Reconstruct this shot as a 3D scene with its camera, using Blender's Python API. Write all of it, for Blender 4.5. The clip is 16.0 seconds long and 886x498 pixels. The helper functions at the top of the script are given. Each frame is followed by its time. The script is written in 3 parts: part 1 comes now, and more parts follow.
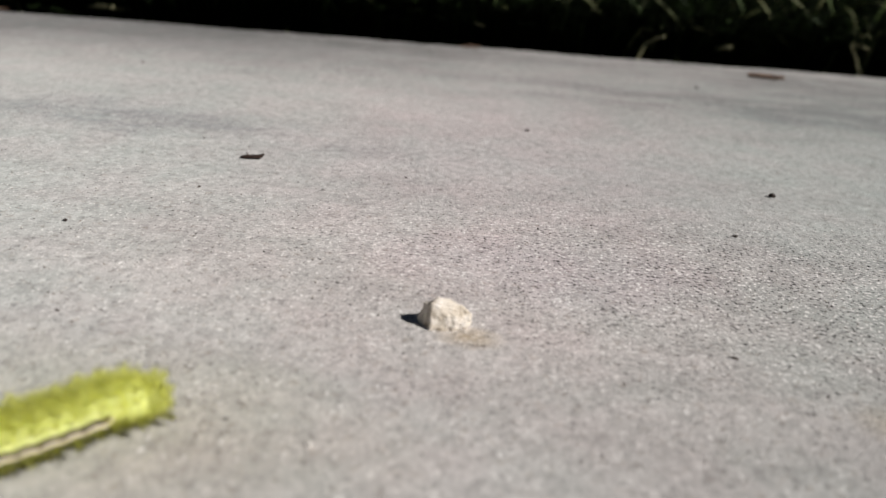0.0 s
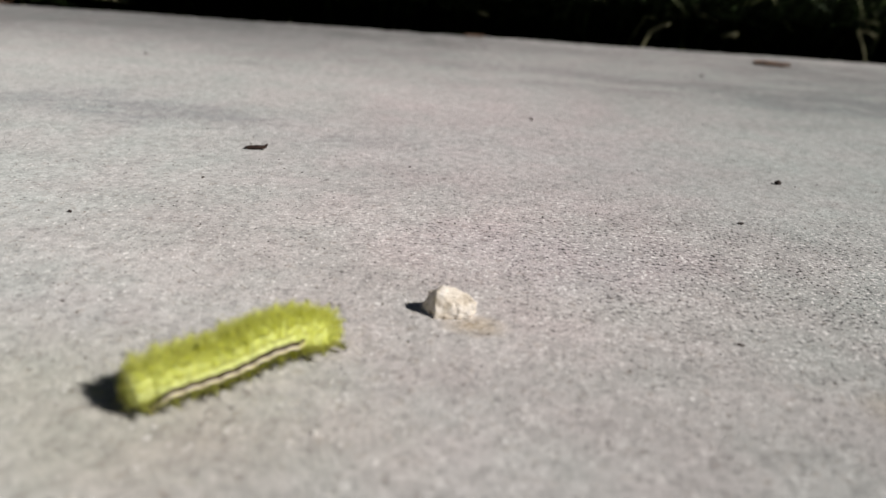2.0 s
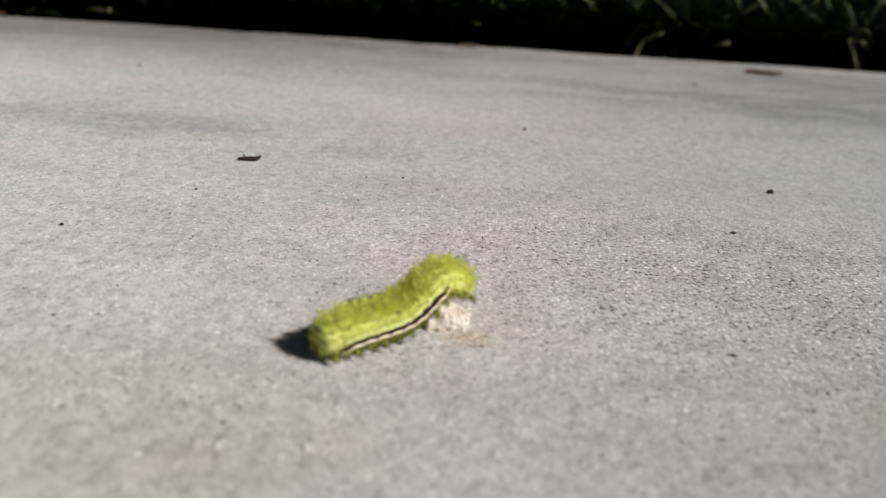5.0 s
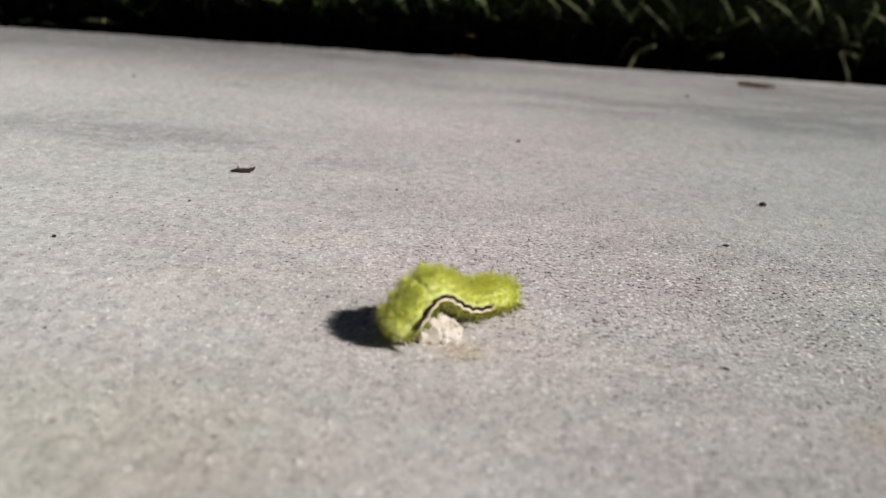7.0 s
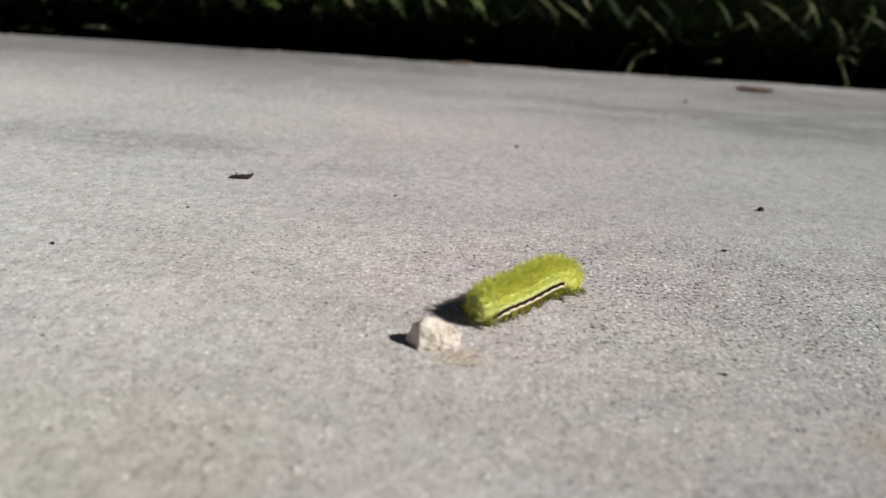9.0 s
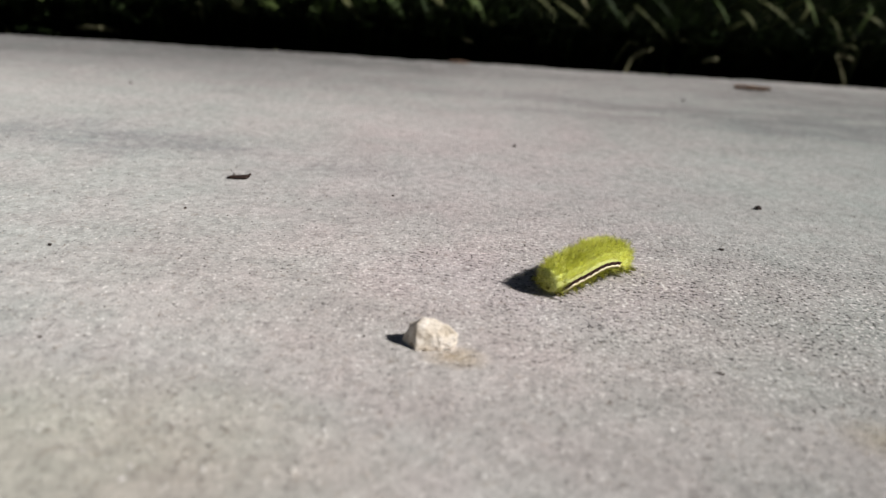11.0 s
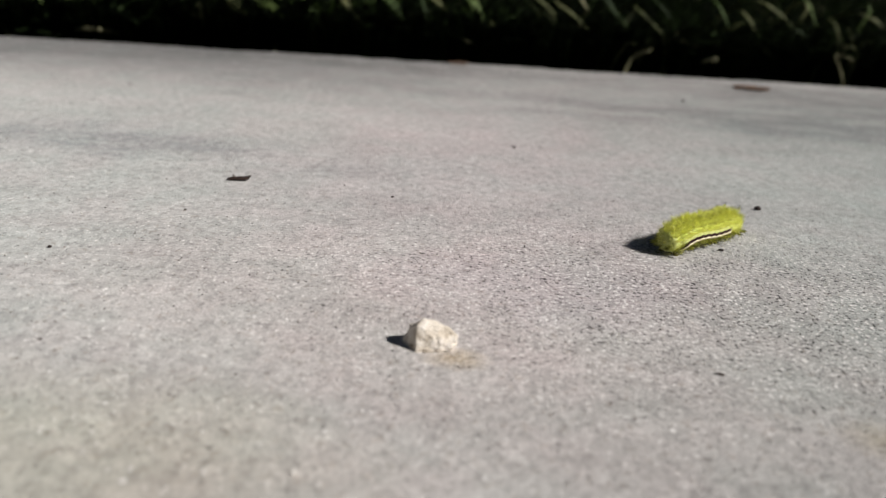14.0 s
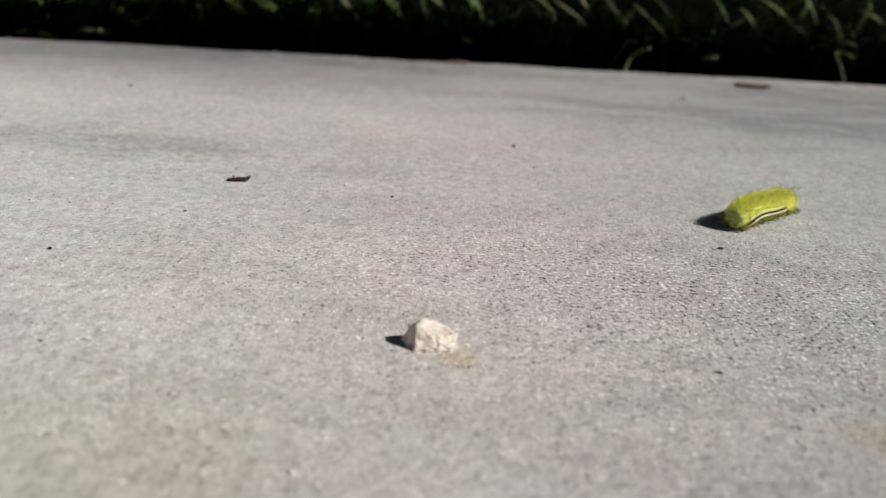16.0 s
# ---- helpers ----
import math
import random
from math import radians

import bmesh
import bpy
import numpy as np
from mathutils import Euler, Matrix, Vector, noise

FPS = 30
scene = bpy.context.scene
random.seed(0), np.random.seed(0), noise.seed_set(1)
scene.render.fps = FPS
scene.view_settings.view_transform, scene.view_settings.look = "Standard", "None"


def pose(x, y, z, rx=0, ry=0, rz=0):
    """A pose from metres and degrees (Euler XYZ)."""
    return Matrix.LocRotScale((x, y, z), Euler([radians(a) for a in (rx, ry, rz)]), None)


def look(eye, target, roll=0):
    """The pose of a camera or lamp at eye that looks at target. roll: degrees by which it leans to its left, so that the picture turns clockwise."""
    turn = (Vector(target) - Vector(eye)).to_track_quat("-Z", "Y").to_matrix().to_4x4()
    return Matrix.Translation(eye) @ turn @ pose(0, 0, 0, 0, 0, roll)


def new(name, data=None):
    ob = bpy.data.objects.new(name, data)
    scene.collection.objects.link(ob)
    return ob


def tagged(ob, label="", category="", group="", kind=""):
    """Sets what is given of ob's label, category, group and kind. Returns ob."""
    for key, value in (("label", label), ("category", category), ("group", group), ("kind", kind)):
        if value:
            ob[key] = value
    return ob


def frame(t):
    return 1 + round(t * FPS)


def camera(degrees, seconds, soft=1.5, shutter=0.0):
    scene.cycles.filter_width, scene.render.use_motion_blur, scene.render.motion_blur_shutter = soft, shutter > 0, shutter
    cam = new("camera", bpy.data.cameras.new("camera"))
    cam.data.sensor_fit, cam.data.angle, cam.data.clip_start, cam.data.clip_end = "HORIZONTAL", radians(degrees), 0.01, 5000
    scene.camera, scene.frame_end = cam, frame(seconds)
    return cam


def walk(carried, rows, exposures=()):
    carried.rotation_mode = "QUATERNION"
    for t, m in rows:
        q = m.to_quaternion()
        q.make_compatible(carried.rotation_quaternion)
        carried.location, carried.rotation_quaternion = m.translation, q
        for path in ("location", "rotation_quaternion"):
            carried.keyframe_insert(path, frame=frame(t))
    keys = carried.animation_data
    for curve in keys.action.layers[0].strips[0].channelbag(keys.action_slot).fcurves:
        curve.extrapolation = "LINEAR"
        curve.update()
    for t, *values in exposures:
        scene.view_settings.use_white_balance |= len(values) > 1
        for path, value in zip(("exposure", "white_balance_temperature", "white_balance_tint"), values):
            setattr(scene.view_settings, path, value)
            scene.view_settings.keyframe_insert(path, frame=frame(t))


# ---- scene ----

def view(x, y, z, pitch, yaw, roll):
    """A hand-held view from x, y, z: degrees looked down, turned left and leaned left."""
    return pose(x, y, z, 90 - pitch, 0, yaw) @ pose(0, 0, 0, 0, 0, roll)


cam = camera(62.0, 16.0, soft=1.32)
cam.data.dof.use_dof = True
cam.data.dof.focus_distance = 0.322
cam.data.dof.aperture_fstop = 7.2
walk(cam, [
    (0, view(-0.00266, -0.00118, 0.12082, 23.030, 0.349, 5.167)),
    (0.5, view(-0.00254, -0.00082, 0.12005, 23.342, 0.453, 5.066)),
    (1, view(-0.00280, -0.00103, 0.11975, 23.636, 0.547, 5.092)),
    (1.5, view(-0.00284, -0.00090, 0.11954, 23.713, 0.586, 4.891)),
    (2, view(-0.00241, -0.00100, 0.11965, 23.733, 0.696, 4.670)),
    (2.5, view(-0.00220, -0.00083, 0.11975, 23.833, 0.844, 4.456)),
    (3, view(-0.00234, -0.00064, 0.12015, 23.721, 0.814, 4.421)),
    (3.5, view(-0.00184, -0.00077, 0.12007, 23.588, 0.762, 4.407)),
    (4, view(-0.00178, -0.00066, 0.12010, 23.501, 0.658, 4.439)),
    (6.5, view(-0.00107, -0.00022, 0.12201, 22.335, 0.018, 4.662)),
    (7, view(-0.00095, -0.00020, 0.12191, 22.264, 0.019, 4.744)),
    (7.5, view(-0.00083, -0.00020, 0.12186, 22.338, 0.044, 4.636)),
    (8, view(-0.00054, -0.00028, 0.12201, 22.205, 0.076, 4.605)),
    (8.5, view(-0.00086, -0.00031, 0.12220, 22.048, -0.065, 4.613)),
    (9, view(-0.00046, -0.00016, 0.12252, 21.896, 0.011, 4.599)),
    (11.5, view(0.00027, -0.00020, 0.12304, 21.974, -0.103, 4.408)),
    (12, view(0.00008, -0.00014, 0.12295, 21.962, -0.117, 4.407)),
    (12.5, view(0.00014, -0.00002, 0.12291, 22.077, 0.030, 4.273)),
    (13, view(0.00052, -0.00000, 0.12310, 22.100, 0.110, 4.200)),
    (13.5, view(0.00022, -0.00021, 0.12308, 22.014, 0.006, 4.264)),
    (14, view(0.00023, -0.00022, 0.12333, 21.916, -0.086, 4.324)),
    (14.5, view(0.00058, -0.00025, 0.12331, 21.941, 0.040, 4.148)),
    (15, view(0.00113, -0.00023, 0.12349, 22.037, 0.300, 3.910)),
    (15.5, view(0.00137, -0.00022, 0.12358, 22.107, 0.275, 3.903)),
    (16, view(0.00121, -0.00039, 0.12376, 21.996, 0.051, 3.985)),
], exposures=[(0.0, -0.04), (16.0, -0.04)])

# ---- world and sun ----
SUN_ELEVATION, SUN_AZIMUTH = 39.0, -15.0      # degrees above the ground; degrees from +x towards +y
world = bpy.data.worlds.new("sky")
scene.world = world
world.use_nodes = True
sky = world.node_tree.nodes.new("ShaderNodeTexSky")
sky.sky_type, sky.sun_disc = "NISHITA", False
sky.sun_elevation, sky.sun_rotation = radians(SUN_ELEVATION), radians(90 - SUN_AZIMUTH)
back = world.node_tree.nodes["Background"]
back.inputs["Strength"].default_value = 0.012
world.node_tree.links.new(sky.outputs[0], back.inputs["Color"])
sun_data = bpy.data.lights.new("sun", "SUN")
sun_data.energy, sun_data.angle, sun_data.color = 5.0, radians(0.5), (1.0, 0.965, 0.925)
sun = new("sun", sun_data)
a, e = radians(SUN_AZIMUTH), radians(SUN_ELEVATION)
sun.matrix_world = look((3 * math.cos(a) * math.cos(e), 3 * math.sin(a) * math.cos(e), 3 * math.sin(e)), (0, 0, 0))


# ---- materials ----
class Mat:
    """A node material under construction."""

    def __init__(self, name, rough=0.8, spec=0.3):
        self.mat = bpy.data.materials.new(name)
        self.mat.use_nodes = True
        self.tree = self.mat.node_tree
        self.bsdf = self.tree.nodes["Principled BSDF"]
        self.bsdf.inputs["Roughness"].default_value = rough
        self.bsdf.inputs["Specular IOR Level"].default_value = spec

    def node(self, kind, **inputs):
        n = self.tree.nodes.new(kind)
        for key, value in inputs.items():
            self.put(n.inputs[key.replace("_", " ")], value)
        return n

    def put(self, socket, value):
        if isinstance(value, bpy.types.NodeSocket):
            self.tree.links.new(value, socket)
        else:
            socket.default_value = value

    def coords(self, scale=(1, 1, 1)):
        c = self.tree.nodes.new("ShaderNodeTexCoord")
        m = self.node("ShaderNodeMapping")
        m.inputs["Scale"].default_value = scale
        self.tree.links.new(c.outputs["Object"], m.inputs["Vector"])
        return m.outputs[0]

    def noise(self, scale, detail=3.0, rough=0.55, vec=None):
        n = self.node("ShaderNodeTexNoise", Scale=scale, Detail=detail, Roughness=rough)
        self.put(n.inputs["Vector"], vec if vec else self.coords())
        return n.outputs["Fac"]

    def cells(self, scale, vec=None, out="Distance"):
        n = self.node("ShaderNodeTexVoronoi", Scale=scale)
        self.put(n.inputs["Vector"], vec if vec else self.coords())
        return n.outputs[out]

    def ramp(self, fac, stops):
        n = self.tree.nodes.new("ShaderNodeValToRGB")
        self.put(n.inputs[0], fac)
        while len(n.color_ramp.elements) < len(stops):
            n.color_ramp.elements.new(0.5)
        for el, (at, col) in zip(n.color_ramp.elements, stops):
            el.position = at
            el.color = (*col, 1) if isinstance(col, tuple) else (col, col, col, 1)
        return n.outputs[0]

    def mix(self, kind, fac, one, two):
        n = self.tree.nodes.new("ShaderNodeMix")
        n.data_type, n.blend_type = "RGBA", kind
        self.put(n.inputs[0], fac)
        for socket, v in ((n.inputs[6], one), (n.inputs[7], two)):
            self.put(socket, (*v, 1) if isinstance(v, tuple) and len(v) == 3 else v)
        return n.outputs[2]

    def math(self, op, one, two):
        n = self.tree.nodes.new("ShaderNodeMath")
        n.operation = op
        self.put(n.inputs[0], one)
        self.put(n.inputs[1], two)
        return n.outputs[0]

    def bump(self, height, strength, distance):
        n = self.node("ShaderNodeBump", Strength=strength, Distance=distance, Height=height)
        if self.bsdf.inputs["Normal"].links:
            self.tree.links.new(self.bsdf.inputs["Normal"].links[0].from_socket, n.inputs["Normal"])
        self.tree.links.new(n.outputs[0], self.bsdf.inputs["Normal"])

    def random(self):
        return self.node("ShaderNodeObjectInfo").outputs["Random"]

    def island(self):
        return self.node("ShaderNodeNewGeometry").outputs["Random Per Island"]

    def translucent(self, colour, share):
        """Lets light through thin blades and spines."""
        t = self.node("ShaderNodeBsdfTranslucent", Color=colour)
        mixer = self.node("ShaderNodeMixShader", Fac=share)
        self.tree.links.new(self.bsdf.outputs[0], mixer.inputs[1])
        self.tree.links.new(t.outputs[0], mixer.inputs[2])
        self.tree.links.new(mixer.outputs[0], self.tree.nodes["Material Output"].inputs["Surface"])

    def patch(self, col, x, y, rx, ry, tone, warp, soft=0.55, ragged=None):
        """A toned patch of the ground with a ragged outline, centred at x, y."""
        add = self.node("ShaderNodeVectorMath")
        self.tree.links.new(self.coords(), add.inputs[0])
        self.tree.links.new(warp, add.inputs[1])
        place = self.node("ShaderNodeMapping")
        place.inputs["Scale"].default_value = (1 / rx, 1 / ry, 1)
        place.inputs["Location"].default_value = (-x / rx, -y / ry, 0)
        self.tree.links.new(add.outputs[0], place.inputs["Vector"])
        ball = self.tree.nodes.new("ShaderNodeTexGradient")
        ball.gradient_type = "SPHERICAL"
        self.tree.links.new(place.outputs[0], ball.inputs[0])
        fac = self.ramp(ball.outputs["Fac"], [(0.0, 0.0), (soft, 1.0)])
        if ragged:
            fac = self.math("MULTIPLY", fac, ragged)
        return self.mix("MULTIPLY", fac, col, tone)

    def warp(self, scale, amount):
        n = self.node("ShaderNodeTexNoise", Scale=scale, Detail=4.0, Roughness=0.65)
        self.put(n.inputs["Vector"], self.coords())
        v = self.node("ShaderNodeVectorMath")
        v.operation = "MULTIPLY_ADD"
        self.tree.links.new(n.outputs["Color"], v.inputs[0])
        v.inputs[1].default_value = (2 * amount, 2 * amount, 0)
        v.inputs[2].default_value = (-amount, -amount, 0)
        return v.outputs[0]

    def done(self, colour):
        self.put(self.bsdf.inputs["Base Color"], (*colour, 1) if isinstance(colour, tuple) else colour)
        return self.mat


# streaky dark stains of the concrete: place, half-axes and tone
STAINS = [
    (-0.21, 0.452, 0.14, 0.046, (0.72, 0.73, 0.75)), (-0.07, 0.415, 0.06, 0.022, (0.88, 0.87, 0.88)), (0.08, 0.695, 0.12, 0.03, (0.82, 0.81, 0.82)),
    (0.12, 0.632, 0.12, 0.028, (0.82, 0.81, 0.82)), (0.22, 0.70, 0.16, 0.04, (0.82, 0.83, 0.83)), (0.33, 0.65, 0.16, 0.05, (0.8, 0.82, 0.83)), (0.42, 0.70, 0.36, 0.16, (0.78, 0.81, 0.81)),
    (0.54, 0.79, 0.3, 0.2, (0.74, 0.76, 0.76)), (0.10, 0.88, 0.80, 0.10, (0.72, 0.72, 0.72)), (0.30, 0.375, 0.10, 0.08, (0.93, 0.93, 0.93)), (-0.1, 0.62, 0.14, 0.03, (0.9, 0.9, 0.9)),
]
# broad soft concrete tints; pink centre and cool sides paint in the lens's cast
TINTS = [
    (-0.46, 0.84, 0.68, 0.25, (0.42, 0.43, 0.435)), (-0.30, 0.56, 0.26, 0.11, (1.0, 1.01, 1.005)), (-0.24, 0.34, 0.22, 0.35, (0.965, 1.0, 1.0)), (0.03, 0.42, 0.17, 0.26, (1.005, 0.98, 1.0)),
    (0.02, 0.26, 0.19, 0.15, (1.09, 1.05, 1.045)), (0.04, 0.275, 0.10, 0.045, (0.98, 0.965, 0.99)), (-0.095, 0.145, 0.1, 0.055, (0.92, 0.915, 0.84)), (0.14, 0.22, 0.12, 0.1, (0.965, 1.0, 0.99)),
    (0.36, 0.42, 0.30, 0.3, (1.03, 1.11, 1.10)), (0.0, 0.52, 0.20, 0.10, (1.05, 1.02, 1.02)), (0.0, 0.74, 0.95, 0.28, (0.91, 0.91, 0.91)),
]
# small ochre stains
SPOTS = [(0.134, 0.182, 0.016, 0.012, (0.92, 0.87, 0.76)), (0.0075, 0.2110, 0.013, 0.008, (1.02, 0.9, 0.72))]


def concrete_material():
    m = Mat("weathered_concrete", 0.9, 0.2)
    m.bsdf.inputs["Diffuse Roughness"].default_value = 0.4
    col = m.ramp(m.noise(3.2, 4, 0.6), [(0.3, (0.456, 0.441, 0.429)), (0.55, (0.505, 0.488, 0.474)), (0.72, (0.535, 0.517, 0.501))])
    broad, close = m.warp(9.0, 0.05), m.warp(120.0, 0.003)
    ragged = m.ramp(m.noise(26.0, 5, 0.65, m.coords((0.5, 1.5, 1))), [(0.38, 0.4), (0.6, 1.1)])
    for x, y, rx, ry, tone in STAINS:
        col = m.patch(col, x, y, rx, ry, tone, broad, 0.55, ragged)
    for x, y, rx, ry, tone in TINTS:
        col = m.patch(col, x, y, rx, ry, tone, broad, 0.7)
    for x, y, rx, ry, tone in SPOTS:
        col = m.patch(col, x, y, rx, ry, tone, close, 0.9)
    long = m.ramp(m.noise(9.0, 5, 0.65, m.coords((0.55, 1.3, 1))), [(0.3, 0.92), (0.5, 1.0), (0.7, 1.03)])
    col = m.mix("MULTIPLY", 1.0, col, long)
    streak = m.ramp(m.noise(24.0, 4, 0.6, m.coords((0.5, 1.0, 1))), [(0.32, 0.94), (0.5, 1.0), (0.68, 1.03)])
    col = m.mix("MULTIPLY", 1.0, col, streak)
    tint = m.ramp(m.noise(26.0, 3), [(0.35, (0.985, 1.01, 1.005)), (0.65, (1.02, 0.99, 0.995))])
    col = m.mix("MULTIPLY", 1.0, col, tint)
    blot = m.ramp(m.noise(150.0, 3), [(0.32, 0.88), (0.6, 1.04)])
    col = m.mix("MULTIPLY", 1.0, col, blot)
    grain = m.ramp(m.cells(640.0, out="Color"), [(0.0, 0.6), (0.25, 0.93), (0.65, 1.02), (0.9, 1.1), (1.0, 1.5)])
    col = m.mix("MULTIPLY", 0.85, col, grain)
    lumps = m.ramp(m.cells(330.0, out="Color"), [(0.0, 0.83), (0.45, 1.0), (1.0, 1.13)])
    col = m.mix("MULTIPLY", 1.0, col, lumps)
    flecks = m.ramp(m.noise(270.0, 2, 0.6), [(0.33, (0.84, 0.81, 0.78)), (0.4, (1.0, 1.0, 1.0))])
    col = m.mix("MULTIPLY", 1.0, col, flecks)
    fine = m.ramp(m.noise(1500.0, 2), [(0.3, 0.82), (0.7, 1.15)])
    col = m.mix("MULTIPLY", 1.0, col, fine)
    ball = m.patch((1.0, 1.0, 1.0, 1.0), 0.18, 0.28, 0.33, 0.12, (0.0, 0.0, 0.0), broad, 0.7)
    grit = m.math("ADD", m.noise(560.0, 2.0, 0.62), m.math("MULTIPLY", m.math("SUBTRACT", m.noise(60.0, 3), 0.5), 0.24))
    rare = m.ramp(grit, [(0.285, 1.0), (0.31, 0.0)])
    many = m.ramp(grit, [(0.368, 1.0), (0.392, 0.0)])
    # dark specks paint in the pits' shade, white ones the grains' glints
    pits = m.mix("MIX", ball, many, rare)
    glint = m.mix("MIX", ball, m.ramp(grit, [(0.6, 0.0), (0.62, 1.0)]), m.ramp(grit, [(0.665, 0.0), (0.69, 1.0)]))
    col = m.mix("MIX", m.math("MULTIPLY", glint, 0.9), col, (0.9, 0.87, 0.85))
    col = m.mix("MIX", m.math("MULTIPLY", pits, 0.97), col, (0.02, 0.018, 0.018))
    m.bump(m.noise(560.0, 4, 0.65), 0.6, 0.0011)
    m.bump(m.noise(40.0, 3), 0.2, 0.002)
    return m.done(col)


def soil_material():
    m = Mat("shade_dark_soil", 0.95, 0.1)
    # both tones near black: the shade under the turf is in the colour
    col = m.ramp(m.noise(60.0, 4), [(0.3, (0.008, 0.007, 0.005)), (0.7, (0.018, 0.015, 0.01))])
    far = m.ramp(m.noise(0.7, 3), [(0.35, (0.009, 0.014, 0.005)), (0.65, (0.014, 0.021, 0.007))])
    m.bump(m.noise(80.0, 4), 0.6, 0.01)
    return m.done(m.mix("MIX", 0.5, col, far))


def grass_material(name, stops, rough=0.55, spec=0.3, single=False):
    m = Mat(name, rough, spec)
    col = m.ramp(m.random() if single else m.island(), stops)
    col = m.mix("MULTIPLY", 1.0, col, m.ramp(m.noise(90.0, 2), [(0.3, 0.75), (0.7, 1.2)]))
    m.translucent(col, 0.25)
    return m.done(col)


def limestone_material():
    m = Mat("pale_limestone", 0.8, 0.3)
    col = m.ramp(m.noise(240.0, 4, 0.6), [(0.3, (0.53, 0.44, 0.33)), (0.5, (0.78, 0.7, 0.6)), (0.72, (0.84, 0.79, 0.74))])
    spots = m.ramp(m.noise(420.0, 2), [(0.31, 1.0), (0.36, 0.0)])
    col = m.mix("MIX", m.math("MULTIPLY", spots, 0.8), col, (0.18, 0.13, 0.08))
    m.bump(m.noise(700.0, 4, 0.65), 0.7, 0.0007)
    m.bump(m.noise(220.0, 2), 0.5, 0.0015)
    return m.done(col)


def skin_material(name, dark, light, scale=900.0):
    m = Mat(name, 0.5, 0.35)
    col = m.ramp(m.noise(scale, 3), [(0.32, dark), (0.68, light)])
    m.bsdf.inputs["Subsurface Weight"].default_value = 0.15
    m.bsdf.inputs["Subsurface Radius"].default_value = (0.001, 0.001, 0.0004)
    m.bump(m.noise(scale * 1.5, 2), 0.4, 0.0004)
    return m.done(col)


def spine_material(name, stops, through_share=0.55):
    m = Mat(name, 0.45, 0.4)
    col = m.ramp(m.island(), stops)
    m.translucent(col, through_share)
    return m.done(col)


def plain_material(name, dark, light, scale, rough=0.8, bump=0.0006):
    m = Mat(name, rough, 0.25)
    col = m.ramp(m.noise(scale, 3), [(0.33, dark), (0.67, light)])
    m.bump(m.noise(scale * 1.4, 3), 0.5, bump)
    return m.done(col)


def sand_material():
    m = Mat("sand_grain", 0.6, 0.4)
    return m.done(m.ramp(m.island(), [(0.0, (0.05, 0.045, 0.04)), (0.3, (0.2, 0.18, 0.16)), (0.55, (0.45, 0.4, 0.36)), (1.0, (0.75, 0.72, 0.68))]))


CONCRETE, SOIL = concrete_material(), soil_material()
# turf mass near black: the lawn's shade is put into its colour
SHADED_GRASS = grass_material("grass_blade", [(0.0, (0.002, 0.0035, 0.001)), (0.75, (0.005, 0.008, 0.0025)), (0.96, (0.014, 0.024, 0.007)), (0.99, (0.06, 0.09, 0.035)), (1.0, (0.25, 0.25, 0.14))], 0.7, 0.05)
# two lit copies of the turf blades, in full leaf colour
LIT_GRASS = grass_material("lit_broad_grass_blade", [(0.0, (0.04, 0.07, 0.03)), (0.6, (0.085, 0.125, 0.055)), (1.0, (0.28, 0.28, 0.17))], 0.55, 0.15)
GREEN_GRASS = grass_material("mid_green_grass_blade", [(0.0, (0.03, 0.055, 0.015)), (0.7, (0.075, 0.115, 0.03)), (1.0, (0.16, 0.19, 0.06))], 0.6, 0.1)
STRAW = grass_material("dry_straw", [(0.0, (0.17, 0.16, 0.085)), (1.0, (0.26, 0.245, 0.14))], 0.7, 0.3, True)
OLIVE_BLADE = grass_material("olive_grass_blade", [(0.0, (0.065, 0.075, 0.028)), (1.0, (0.125, 0.13, 0.058))], 0.6, 0.15, True)
GREEN_BLADE = grass_material("green_grass_blade", [(0.0, (0.04, 0.065, 0.018)), (1.0, (0.085, 0.12, 0.034))], 0.6, 0.15, True)
# dim copy of the green blade, with shade put into the colour
SHADED_BLADE = grass_material("shaded_green_grass_blade", [(0.0, (0.014, 0.025, 0.008)), (1.0, (0.03, 0.045, 0.018))], 0.6, 0.1, True)
LIMESTONE = limestone_material()
SKIN = skin_material("green_caterpillar_skin", (0.64, 0.69, 0.22), (0.78, 0.81, 0.34))
HEAD_SKIN = skin_material("head_capsule", (0.25, 0.27, 0.04), (0.4, 0.42, 0.08))
STRIPE_DARK = plain_material("maroon_stripe", (0.012, 0.004, 0.0035), (0.035, 0.01, 0.008), 900.0, 0.85)
STRIPE_PALE = skin_material("cream_stripe", (0.8, 0.7, 0.46), (0.9, 0.82, 0.6))
LEG_SKIN = skin_material("olive_proleg", (0.09, 0.075, 0.025), (0.22, 0.2, 0.05))
SPINE = spine_material("yellow_green_spine", [(0.0, (0.86, 0.87, 0.3)), (0.5, (0.95, 0.96, 0.46)), (1.0, (0.97, 0.97, 0.62))], 0.65)
SPINE_DORSAL = spine_material("olive_green_dorsal_spine", [(0.0, (0.8, 0.81, 0.24)), (0.5, (0.92, 0.93, 0.4)), (1.0, (0.96, 0.96, 0.56))], 0.62)
# olive below the stripe; on the tail end it paints in shade
SPINE_LOW = spine_material("olive_spine_tail_shade", [(0.0, (0.5, 0.51, 0.13)), (1.0, (0.82, 0.82, 0.29))])
SPINE_TIP = spine_material("black_spine_tip", [(0.0, (0.01, 0.01, 0.008)), (1.0, (0.03, 0.03, 0.015))])
BARK = plain_material("brown_bark", (0.02, 0.013, 0.011), (0.07, 0.042, 0.032), 500.0)
